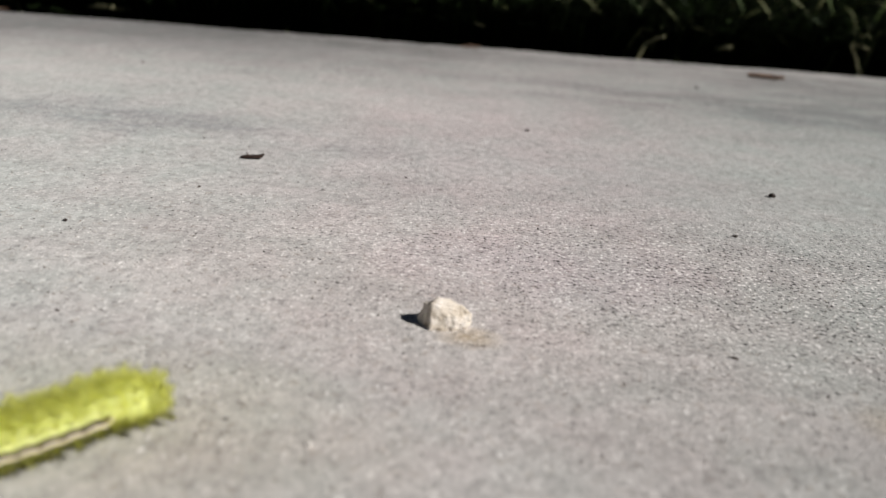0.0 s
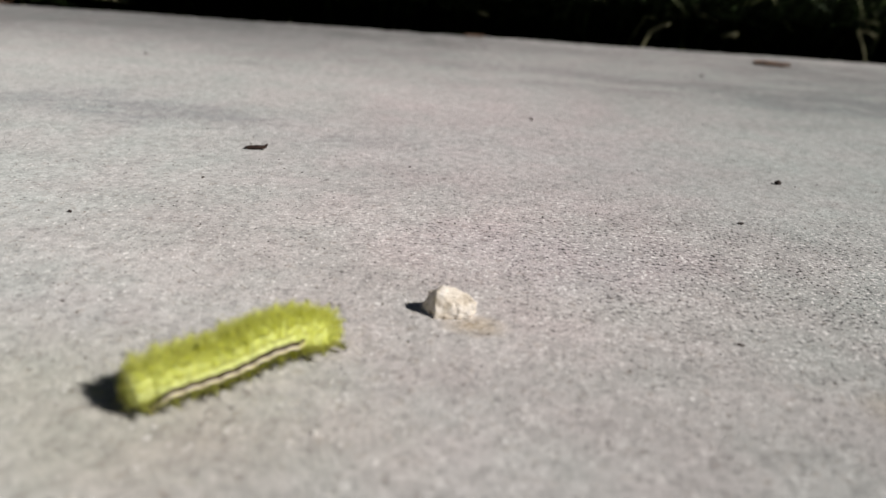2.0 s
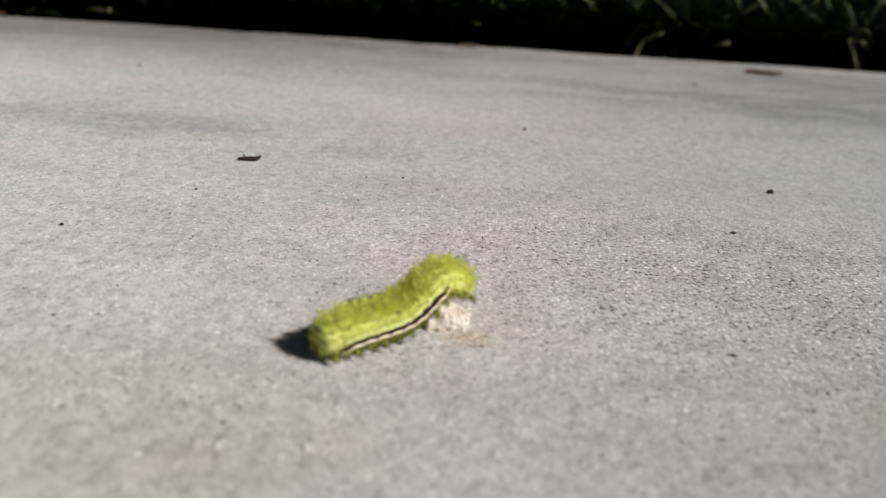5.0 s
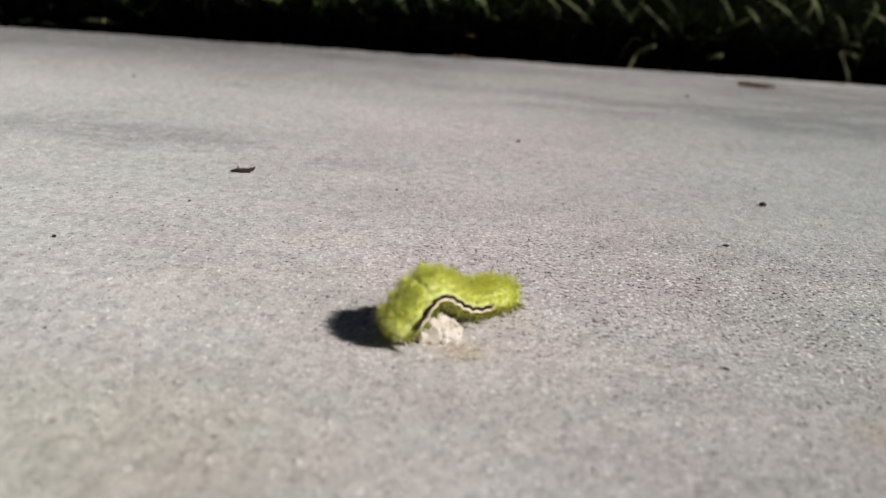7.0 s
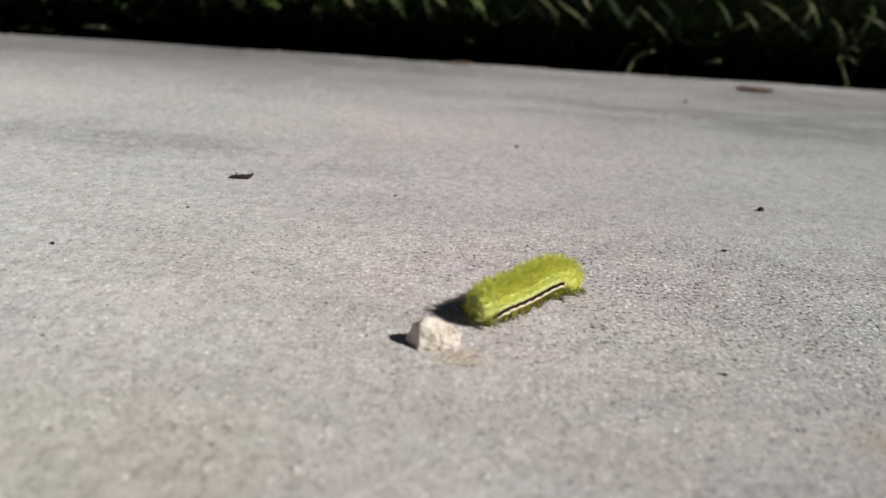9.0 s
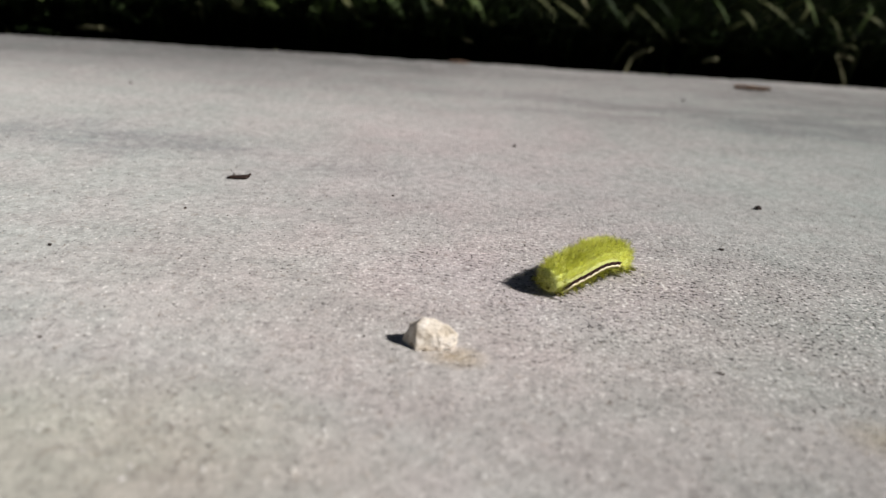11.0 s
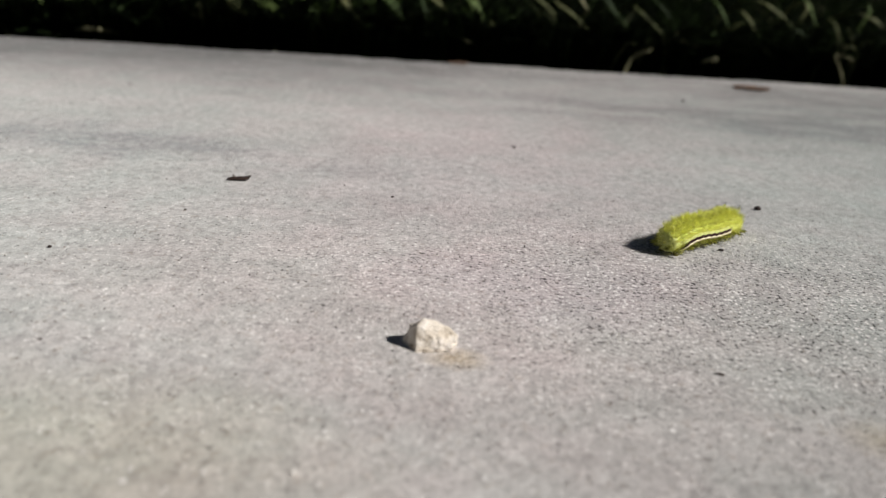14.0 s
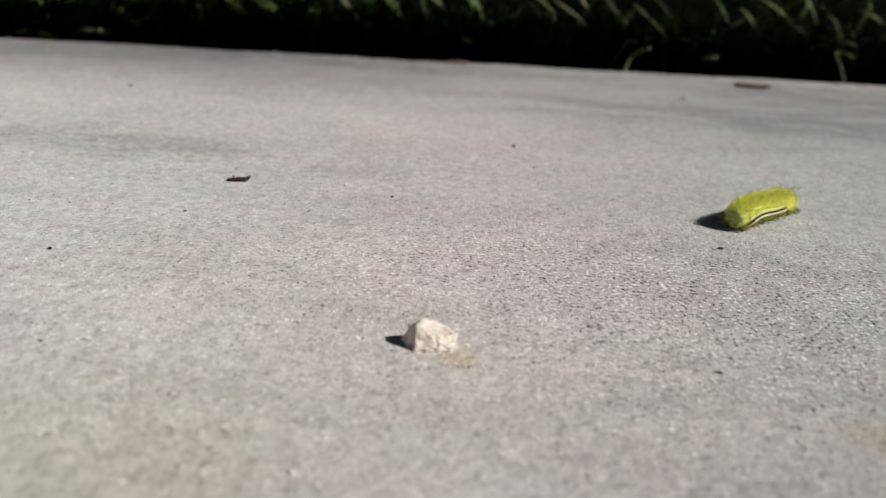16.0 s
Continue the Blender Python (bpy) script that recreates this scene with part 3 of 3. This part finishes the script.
def barrel(half_long, wide, high, squash=1.0):
    """A plump body ring about the x axis, flat below."""
    bm = bmesh.new()
    around, along = 28, 9
    rings = []
    for i in range(along):
        u = -1 + 2 * i / (along - 1)
        r = (1 - abs(u) ** 3.2 * 0.14) * (1 + 0.012 * math.cos(u * 14))
        ring = []
        for k in range(around):
            a = 2 * math.pi * k / around
            y, z = math.sin(a) * wide * r, math.cos(a) * high * r
            if z < 0:
                z *= 0.86
            ring.append(bm.verts.new((u * half_long, y, z)))
        rings.append(ring)
    for one, two in zip(rings, rings[1:]):
        for k in range(around):
            bm.faces.new((one[k], one[(k + 1) % around], two[(k + 1) % around], two[k]))
    for ring, x in ((rings[0], -half_long * 1.12), (rings[-1], half_long * 1.12)):
        c = bm.verts.new((x, 0, 0))
        for k in range(around):
            bm.faces.new((ring[k], ring[(k + 1) % around], c))
    bmesh.ops.recalc_face_normals(bm, faces=bm.faces)
    return bm


def band(half_long, side, z0, z1, lift, wave, drop=0.0, rear=1.0, front=1.0):
    """A narrow stripe on the flank of a ring: side is -1 or 1; drop lowers its rear end."""
    bm = bmesh.new()
    n = 8
    rows = []
    for i in range(n + 1):
        u = -rear + (front + rear) * i / n
        sag = wave * math.cos(u * math.pi) - drop * max(0.0, -u) ** 2.5
        r = 1 - min(abs(u), 1.2) ** 3.2 * 0.12
        row = []
        for z in (z0, (z0 + z1) / 2, z1):
            zz = z + sag
            y = HALF_WIDE * r * math.sqrt(max(0.05, 1 - (zz / HALF_HIGH) ** 2)) + lift
            row.append(bm.verts.new((u * half_long, side * y, zz)))
        rows.append(row)
    for one, two in zip(rows, rows[1:]):
        for k in range(2):
            bm.faces.new((one[k], one[k + 1], two[k + 1], two[k]))
    bmesh.ops.recalc_face_normals(bm, faces=bm.faces)
    bmesh.ops.solidify(bm, geom=bm.faces[:], thickness=0.0003)
    return bm


def proleg(side):
    bm = bmesh.new()
    rings = []
    for u, r in ((0.0, 0.0014), (0.35, 0.0013), (0.7, 0.0010), (0.9, 0.0013), (1.0, 0.0012)):
        c = Vector((0, side * (0.0030 + 0.0010 * u), -0.0032 - 0.0027 * u))
        rings.append([bm.verts.new(c + Vector((math.cos(k * math.pi / 5) * r * 1.1, math.sin(k * math.pi / 5) * r, 0))) for k in range(10)])
    for one, two in zip(rings, rings[1:]):
        for k in range(10):
            bm.faces.new((one[k], one[(k + 1) % 10], two[(k + 1) % 10], two[k]))
    bm.faces.new(rings[-1])
    bm.faces.new(rings[0])
    bmesh.ops.recalc_face_normals(bm, faces=bm.faces)
    return bm


def claw_leg(side):
    bm = bmesh.new()
    rings = []
    for u, r in ((0.0, 0.0007), (0.4, 0.0006), (0.75, 0.0004), (1.0, 0.00012)):
        c = Vector((0.0006 * u, side * (0.0020 - 0.0004 * u), -0.0032 - 0.0024 * u))
        rings.append([bm.verts.new(c + Vector((math.cos(k * math.pi / 4) * r, math.sin(k * math.pi / 4) * r, 0))) for k in range(8)])
    for one, two in zip(rings, rings[1:]):
        for k in range(8):
            bm.faces.new((one[k], one[(k + 1) % 8], two[(k + 1) % 8], two[k]))
    bm.faces.new(rings[-1])
    bm.faces.new(rings[0])
    bmesh.ops.recalc_face_normals(bm, faces=bm.faces)
    return bm


def caterpillar():
    """The body in twelve rigid rings, tail first, each with its bristles, tufts, stripes and legs."""
    root = tagged(new("caterpillar"), "fuzzy yellow-green caterpillar with spiny tufts and a maroon-and-cream side stripe", "caterpillar")
    last = SEGMENTS - 1
    fur = {
        "back": [bristles(50 + s, 600, 0, 42, 0.0046, 0.00004, 0.5, SPINE_DORSAL, 0.08) for s in range(3)],
        "shoulder": [bristles(60 + s, 300, 30, 62, 0.0032, 0.000042, 0.5, SPINE) for s in range(3)],
        "flank": [bristles(70 + s, 170, 56, 72, 0.0022, 0.00005, 0.35, SPINE) for s in range(3)],
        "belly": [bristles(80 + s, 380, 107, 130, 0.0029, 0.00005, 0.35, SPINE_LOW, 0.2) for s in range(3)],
    }
    bare = [bristles(75 + s, 240, 70, 106, 0.0026, 0.000045, 0.4, SPINE_LOW if s else SPINE) for s in range(2)]
    dorsal = [spine_tuft(s, 46, 0.0026, 0.0040, 0.8, SPINE_DORSAL, 0.35) for s in range(4)]
    upper = [spine_tuft(30 + s, 38, 0.0018, 0.0030, 0.9, SPINE, 0.15) for s in range(4)]
    lateral = [spine_tuft(10 + s, 22, 0.0013, 0.0019, 0.8, SPINE, 0.1) for s in range(3)]
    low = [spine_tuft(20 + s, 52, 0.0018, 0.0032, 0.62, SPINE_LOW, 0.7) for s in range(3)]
    crest = [spine_tuft(40 + s, 14, 0.0028, 0.0050, 0.5, SPINE_DORSAL, 0.8) for s in range(2)]
    rng = random.Random(5)
    rings = []
    for i in range(SEGMENTS):
        thin = {0: 0.9, last: 0.86}.get(i, 1.0)
        bm = barrel(0.0036, HALF_WIDE * thin, HALF_HIGH * thin)
        ring = smooth(part("head" if i == last else "body_segment", bm, HEAD_SKIN if i == last else SKIN, root, "green rounded head capsule" if i == last else ""))
        rings.append(ring)
        lean = {0: -0.3, 1: -0.12, last - 1: 0.2, last: 0.6}.get(i, 0.0)
        for meshes in (*fur.values(), *(([bare[1]],) if i == 0 else ([bare[0]],) if i > last - 3 else ())):
            t = new("bristles", rng.choice(meshes))
            t.parent = ring
            t.matrix_basis = Matrix.Diagonal((-1 if rng.random() < 0.5 else 1, thin, thin, 1))
        for g in (-1, 1):
            for angle, meshes in ((17, crest if i >= last - 1 else dorsal), (45, upper), (67, lateral), (117, low)):
                a = g * radians(angle + rng.uniform(-4, 4))
                t = new("spine_tuft", rng.choice(meshes))
                t.parent = ring
                high = HALF_HIGH * (0.95 if angle < 90 else 0.82)
                place = Matrix.Translation((rng.uniform(-0.0009, 0.0009) + lean * 0.003, math.sin(a) * HALF_WIDE * thin * 0.95, math.cos(a) * high * thin))
                aim = a if angle < 100 else g * radians(102)
                t.matrix_basis = place @ Matrix.Rotation(-aim, 4, "X") @ Matrix.Rotation(lean, 4, "Y") @ Matrix.Rotation(rng.uniform(0, 6.28), 4, "Z") @ Matrix.Scale(rng.uniform(0.72, 1.02) * (1.4 if meshes is low else 1.0), 4)
        if i in (0, last):
            way = -1 if i == 0 else 1
            new("bristles", end_bristles(90 + i, 380, way, 0.0034, SPINE_LOW if i == 0 else SPINE_DORSAL)).parent = ring
            for y, z, tip, meshes in ((0.0020, 0.0024, 0.9, upper), (-0.0020, 0.0024, 0.9, upper), (0.0028, 0.0, 1.2, upper), (-0.0028, 0.0, 1.2, upper), (0.0, 0.0006, 1.3, dorsal),
                                      (0.0014, -0.0016, 1.6, low), (-0.0014, -0.0016, 1.6, low)):
                t = new("spine_tuft", rng.choice(meshes))
                t.parent = ring
                t.matrix_basis = Matrix.Translation((way * 0.0032, y, z)) @ Matrix.Rotation(way * tip, 4, "Y") @ Matrix.Rotation(-y * 200, 4, "X") @ Matrix.Scale(0.68 if i == 0 else 0.85, 4)
            if i == last:
                for y, z, tip in ((0.0024, 0.0022, 0.95), (-0.0024, 0.0022, 0.95), (0.0, 0.003, 0.75)):
                    t = new("spine_tuft", rng.choice(crest))
                    t.parent = ring
                    t.matrix_basis = Matrix.Translation((0.0022, y, z)) @ Matrix.Rotation(tip, 4, "Y") @ Matrix.Rotation(-y * 150, 4, "X")
        if 0 < i < last - 2:
            drop, rear, lift = (0.0011, 1.65, 0.0016) if i == 1 else (0.0, 1.05, 0.0014)
            front = 1.5 if i == last - 3 else 1.05
            for side in (-1, 1):
                smooth(part("dark_stripe", band(0.0032, side, -0.0006, 0.0007, lift, 0.0004, drop, rear, front), STRIPE_DARK, ring, "maroon stripe"))
                smooth(part("pale_stripe", band(0.0032, side, -0.0016, -0.0006, lift + 0.0002, 0.0004, drop, rear, front), STRIPE_PALE, ring, "cream stripe"))
        if i in (0, 3, 4, 5, 6):
            for side in (-1, 1):
                smooth(part("proleg", proleg(side), LEG_SKIN, ring, "olive fleshy proleg"))
        if i in (8, 9, 10):
            for side in (-1, 1):
                smooth(part("leg", claw_leg(side), LEG_SKIN, ring, "small brown jointed leg"))
    return root, rings


CATERPILLAR, RINGS = caterpillar()


# ---- small things on the pavement ----
def crumb(name, x, y, size, material, label, category, seed, flat=0.6, stretch=1.0, turn=0.0):
    """A small irregular crumb."""
    bm = bmesh.new()
    bmesh.ops.create_icosphere(bm, subdivisions=2, radius=1.0)
    for v in bm.verts:
        k = 1 + 0.38 * noise.noise(v.co * 1.4 + Vector((seed * 7.1, 0, 0)))
        v.co = Vector((v.co.x * stretch, v.co.y, max(v.co.z, -0.75) * flat)) * k * size / 2
    low = min(v.co.z for v in bm.verts)
    for v in bm.verts:
        v.co.z -= low
    ob = tagged(part(name, bm, material), label, category)
    ob.location, ob.rotation_euler = (x, y, -0.0001), (0, 0, radians(turn))
    return ob


def twig():
    """A curled scrap of dark bark with upturned ends and a spur."""
    root = tagged(new("bark_scrap"), "small dark brown curled scrap of bark on the concrete", "bark")
    root.location, root.rotation_euler = (-0.1122, 0.3835, 0), (0, 0, radians(5))

    def rod(name, pts, radius):
        bm = bmesh.new()
        rings = []
        for i, p in enumerate(pts):
            r = radius * (0.55 if i in (0, len(pts) - 1) else 1.0) * (1 + 0.3 * noise.noise(Vector(p) * 900))
            rings.append([bm.verts.new(Vector(p) * 0.001 + Vector((0, math.cos(k * math.pi / 4) * r * 1.3, math.sin(k * math.pi / 4) * r))) for k in range(8)])
        for one, two in zip(rings, rings[1:]):
            for k in range(8):
                bm.faces.new((one[k], one[(k + 1) % 8], two[(k + 1) % 8], two[k]))
        bm.faces.new(rings[0])
        bm.faces.new(rings[-1])
        bmesh.ops.recalc_face_normals(bm, faces=bm.faces)
        return smooth(part(name, bm, BARK, root))

    rod("scrap_body", [(-6.9, 0, 0.6), (-4.8, 0.3, 0.9), (-2.4, 0, 1.1), (0.2, -0.3, 1.5), (2.8, 0, 1.5), (4.6, 0.1, 2.1), (5.7, 0.2, 3.2)], 0.00115)
    rod("spur", [(-3.0, 0.2, 1.4), (-3.4, 0.5, 2.2), (-3.9, 0.7, 3.1)], 0.0009)
    rod("prong", [(2.4, 0.0, 1.4), (2.9, 0.4, 2.6), (2.7, 0.6, 3.4)], 0.0005)
    return root


def leaf_strip(long, wide, curl, place, turn, label):
    """A dry leaf lying near the pavement's edge, its rims curled up."""
    bm = bmesh.new()
    n, m = 14, 5
    rows = []
    for i in range(n + 1):
        u = -1 + 2 * i / n
        w = wide * (1 - abs(u) ** 4) + 0.0006
        row = []
        for k in range(m):
            v = -1 + 2 * k / (m - 1)
            row.append(bm.verts.new((u * long, v * w, 0.0009 + curl * v * v + 0.0012 * noise.noise((u * 3, v, 0)))))
        rows.append(row)
    for one, two in zip(rows, rows[1:]):
        for k in range(m - 1):
            bm.faces.new((one[k], one[k + 1], two[k + 1], two[k]))
    bmesh.ops.solidify(bm, geom=bm.faces[:], thickness=0.0006)
    ob = tagged(smooth(part("dry_leaf", bm, LEAF)), label, "leaf")
    ob.location, ob.rotation_euler = place, (0, 0, radians(turn))
    return ob


def sand(count):
    """Loose sand grains on the concrete, joined."""
    rng = np.random.default_rng(8)
    corner = np.array([(1, 0, 0), (0, 1, 0), (-1, 0, 0), (0, -1, 0), (0, 0, 1), (0, 0, -1)], float)
    face = np.array([(0, 1, 4), (1, 2, 4), (2, 3, 4), (3, 0, 4), (1, 0, 5), (2, 1, 5), (3, 2, 5), (0, 3, 5)])
    y = 0.15 + 0.45 * rng.random(count) ** 1.3
    x = rng.uniform(-0.75, 0.75, count) * (y + 0.05)
    keep = np.hypot(x - PEBBLE.x, y - PEBBLE.y) > 0.011
    x, y = x[keep], y[keep]
    n = len(x)
    r = 0.00014 + 0.0003 * rng.random(n) ** 3
    spin = rng.uniform(0, 6.28, n)
    jitter = rng.uniform(0.6, 1.3, (n, 6, 1)) * corner[None]
    c, s = np.cos(spin)[:, None], np.sin(spin)[:, None]
    px = jitter[:, :, 0] * c - jitter[:, :, 1] * s
    py = jitter[:, :, 0] * s + jitter[:, :, 1] * c
    v = np.stack([px * 1.3, py, jitter[:, :, 2] * 0.8], -1) * r[:, None, None]
    v += np.stack([x, y, r * 0.45], -1)[:, None, :]
    f = (np.arange(n) * 6)[:, None, None] + face[None]
    me = bpy.data.meshes.new("sand_grains")
    me.from_pydata(v.reshape(-1, 3).tolist(), [], f.reshape(-1, 3).tolist())
    me.materials.append(SAND)
    return tagged(new("sand_grains", me), "fine loose sand grains scattered on the concrete", "sand", kind="stuff")


twig()
leaf_strip(0.020, 0.0085, 0.0028, (0.3430, 0.8680, 0.0), -9, "narrow curled dry brown leaf near the slab's edge")
leaf_strip(0.012, 0.006, 0.001, (0.0040, 0.9020, 0.0), 6, "small reddish-brown dry leaf at the slab's edge")
leaf_strip(0.026, 0.012, 0.0016, (-0.5480, 0.8480, 0.0), 20, "reddish-brown dry leaf beside the lawn")
crumb("seed_husk", 0.1772, 0.4012, 0.0033, DARK_CRUMB, "small dark seed husk on the concrete", "seed", 1, 0.8, 1.15, 20)
crumb("soil_crumb", 0.0452, 0.5056, 0.0026, BARK, "tiny brown soil crumb on the concrete", "crumb", 2, 0.6)
crumb("soil_crumb", -0.1599, 0.2758, 0.0017, DARK_CRUMB, "tiny black soil crumb on the concrete", "crumb", 3, 0.7)
crumb("soil_crumb", 0.1335, 0.3308, 0.0022, DARK_CRUMB, "tiny black soil crumb on the concrete", "crumb", 4, 0.5, 1.2)
crumb("soil_crumb", -0.1240, 0.3316, 0.0015, BARK, "tiny brown soil crumb on the concrete", "crumb", 5, 0.5)
crumb("soil_crumb", -0.0281, 0.3749, 0.0016, BARK, "tiny brown soil crumb on the concrete", "crumb", 6, 0.5)
crumb("soil_crumb", 0.1184, 0.1951, 0.0010, DARK_CRUMB, "tiny black soil crumb on the concrete", "crumb", 7, 0.5)
crumb("bark_flake", 0.0956, 0.2136, 0.0014, BARK, "thin dark brown flake on the concrete", "flake", 8, 0.4, 1.9, -25)
crumb("soil_crumb", -0.1253, 0.2036, 0.0011, BARK, "tiny brown soil crumb on the concrete", "crumb", 9, 0.5, 1.4)
crumb("grit_grain", -0.0329, 0.1491, 0.0016, PALE_CRUMB, "pale grit grain on the concrete", "grit", 10, 0.6)
crumb("soil_crumb", 0.2321, 0.7546, 0.0032, BARK, "small brown soil crumb near the slab's edge", "crumb", 11, 0.6)
crumb("soil_crumb", -0.2749, 0.6267, 0.0026, BARK, "small brown soil crumb on the concrete", "crumb", 12, 0.4)
sand(10000)


def gnat():
    """A tiny dark fly with two wings, about its middle."""
    root = tagged(new("gnat"), "tiny black gnat flitting over the concrete", "fly")
    for name, x, size, stretch in (("body", 0.0, 0.00055, 1.9), ("head", 0.0012, 0.00038, 1.0)):
        bm = bmesh.new()
        bmesh.ops.create_icosphere(bm, subdivisions=2, radius=size)
        for v in bm.verts:
            v.co = Vector((v.co.x * stretch + x, v.co.y, v.co.z))
        smooth(part(name, bm, DARK_CRUMB, root))
    for side in (-1, 1):
        bm = bmesh.new()
        rim = [bm.verts.new((-0.0006 + 0.0009 * math.cos(k * math.pi / 5), side * (0.0011 + 0.0008 * math.sin(k * math.pi / 5)), 0.0006)) for k in range(10)]
        bm.faces.new(rim)
        bmesh.ops.solidify(bm, geom=bm.faces[:], thickness=0.00005)
        part("wing", bm, BARK, root, "thin smoky wing")
    return root


GNAT = gnat()

# ---- what moves ----
# seconds, tail and head tip in millimetres along the track
REACH = [(0.0, -39, 23.6), (0.5, -28, 37.3), (1.0, -15.8, 47), (1.5, 1.5, 59.7), (2.0, 12.3, 74.9), (2.5, 24.8, 87.8), (3.0, 36.4, 102.5),
         (3.5, 49.5, 113.5), (3.8, 53, 116.5), (4.2, 62, 121.5), (6.3, 84.7, 147.5), (6.6, 88, 152.5), (7.0, 99, 158.4), (7.5, 102, 167.5), (8.0, 110, 174),
         (8.5, 127, 179), (9.0, 137.4, 193.4), (11.3, 186.2, 238), (12.0, 199.5, 259), (12.5, 214.5, 276.5), (13.0, 226.5, 289.5), (13.5, 245.3, 309), (14.0, 261.7, 326), (15.0, 291.5, 356.5), (16.0, 321.3, 385.5)]
# seconds, summit along the track, rise, slope behind and ahead, as the body drapes over the pebble
CLIMB = [(0.0, 130, 0, 8, 9), (3.1, 126, 0, 8, 10), (3.5, 119, 5, 8, 12), (3.8, 117, 6.5, 8, 12), (4.2, 114, 10, 7.5, 12), (5.2, 117, 8.5, 8, 10), (6.3, 118.5, 6.8, 8, 8),
         (6.6, 115.5, 9, 8.5, 9), (7.0, 114, 10.5, 6.4, 8.5), (7.5, 111, 12.5, 13, 9.5), (8.0, 115, 9.2, 11, 9), (8.5, 124, 1.2, 9, 9), (9.0, 130, 0, 9, 9), (16.0, 130, 0, 9, 9)]
# seconds, crest along the track and rise of the crawling wave
WAVE = [(0.0, 8, 1.5), (1.0, 34, 2), (1.5, 43, 2.5), (2.0, 51, 2.6), (2.5, 60, 3.4), (3.0, 70, 2.8), (3.25, 72, 0), (3.3, 57, 0), (3.5, 60, 2.4), (4.2, 71, 2.5),
        (5.0, 80, 0), (8.0, 141, 0), (8.5, 152, 2.2), (9.0, 174, 3.2), (9.7, 198, 0), (9.75, 178, 0), (11.3, 213, 4.0), (12.0, 229, 3.1), (12.5, 241, 2.0), (13.0, 251, 2.0), (14.0, 279, 1.6), (15.0, 308, 1.6), (16.0, 338, 1.8)]


# seconds, lift in millimetres and roll in degrees, set so the stripe fits the camera's view
LIFT_ROLL = [(0.0, 0.3, -7), (0.5, 0.4, -8), (1.0, 0.5, -10), (1.5, 0.4, -7), (2.5, 0.0, 0), (16.0, 0.0, 0)]
# seconds and sideways drift off the track in millimetres
DRIFT = [(0.0, -1.6), (0.5, -1.5), (1.0, -0.5), (1.5, 0.0), (7.5, 0.0), (8.5, -1.2), (9.0, -1.2), (11.3, 0.6), (12.0, 0.9), (13.0, 0.6), (14.0, -0.6), (16.0, -1.5)]


def motions():
    reach, climb, wave, drift, lift_roll = (np.array(r, float) for r in (REACH, CLIMB, WAVE, DRIFT, LIFT_ROLL))

    def at(table, t, column):
        return float(np.interp(t, table[:, 0], table[:, column]))

    def rise(s, t):
        peak, high, behind, ahead = (at(climb, t, k) for k in (1, 2, 3, 4))
        d = s - peak
        z = high * math.exp(-0.5 * (d / (behind if d < 0 else ahead)) ** 2)
        return z + at(wave, t, 2) * math.exp(-0.5 * ((s - at(wave, t, 1)) / 8.5) ** 2)

    turn = radians(TRACK_TURN)
    along, across = Vector((math.cos(turn), math.sin(turn), 0)), Vector((-math.sin(turn), math.cos(turn), 0))
    times = [k * 0.25 for k in range(65)]
    root_rows, ring_rows = [], [[] for _ in RINGS]
    for t in times:
        tail, tip = at(reach, t, 1) + 3.0, at(reach, t, 2) - 7.0
        middle = (tail + tip) / 2
        place = TRACK_START + along * middle * 0.001 + across * (0.0043 + at(drift, t, 1) * 0.001)
        root_rows.append((t, pose(*place, 0, 0, TRACK_TURN)))
        line = np.linspace(tail, tip, 80)
        high = np.array([rise(s, t) for s in line])
        arc = np.concatenate([[0], np.cumsum(np.hypot(np.diff(line), np.diff(high)))])
        for i, rows in enumerate(ring_rows):
            f = i / (SEGMENTS - 1)
            s = float(np.interp(f * arc[-1], arc, line))
            lo, up = max(s - 2.5, tail), min(s + 2.5, tip)
            slope = math.degrees(math.atan((rise(up, t) - rise(lo, t)) / (up - lo)))
            sink = {0: 0.5, 1: 0.15, SEGMENTS - 2: 0.6, SEGMENTS - 1: 1.5}.get(i, 0.0)
            sway = 0.5 * math.sin(f * 5.0 - t * 2.1)
            rows.append((t, pose((s - middle) * 0.001, sway * 0.001, AXIS_UP + (rise(s, t) - sink + at(lift_roll, t, 1)) * 0.001, at(lift_roll, t, 2), -slope * 0.9, 0)))
    # the gnat sits on the concrete, flits across once and settles again
    walk(GNAT, [(0, pose(0.62, 0.30, 0.0006, 0, 0, 150)), (2.5, pose(0.62, 0.30, 0.0006, 0, 0, 150)), (2.75, pose(0.56, 0.40, 0.16, 0, 0, 170)), (2.9, pose(0.38, 0.42, 0.17, 0, 0, 190)),
                (3.0, pose(0.0486, 0.3513, 0.0493, 0, 10, 200)), (3.1, pose(-0.33, 0.26, 0.06, 0, 0, 195)), (3.4, pose(-0.62, 0.02, 0.08, 0, 0, 200)),
                (3.8, pose(-0.66, -0.05, 0.0006, 0, 0, 205)), (16, pose(-0.66, -0.05, 0.0006, 0, 0, 205))])
    walk(CATERPILLAR, root_rows)
    for ring, rows in zip(RINGS, ring_rows):
        walk(ring, rows)


motions()
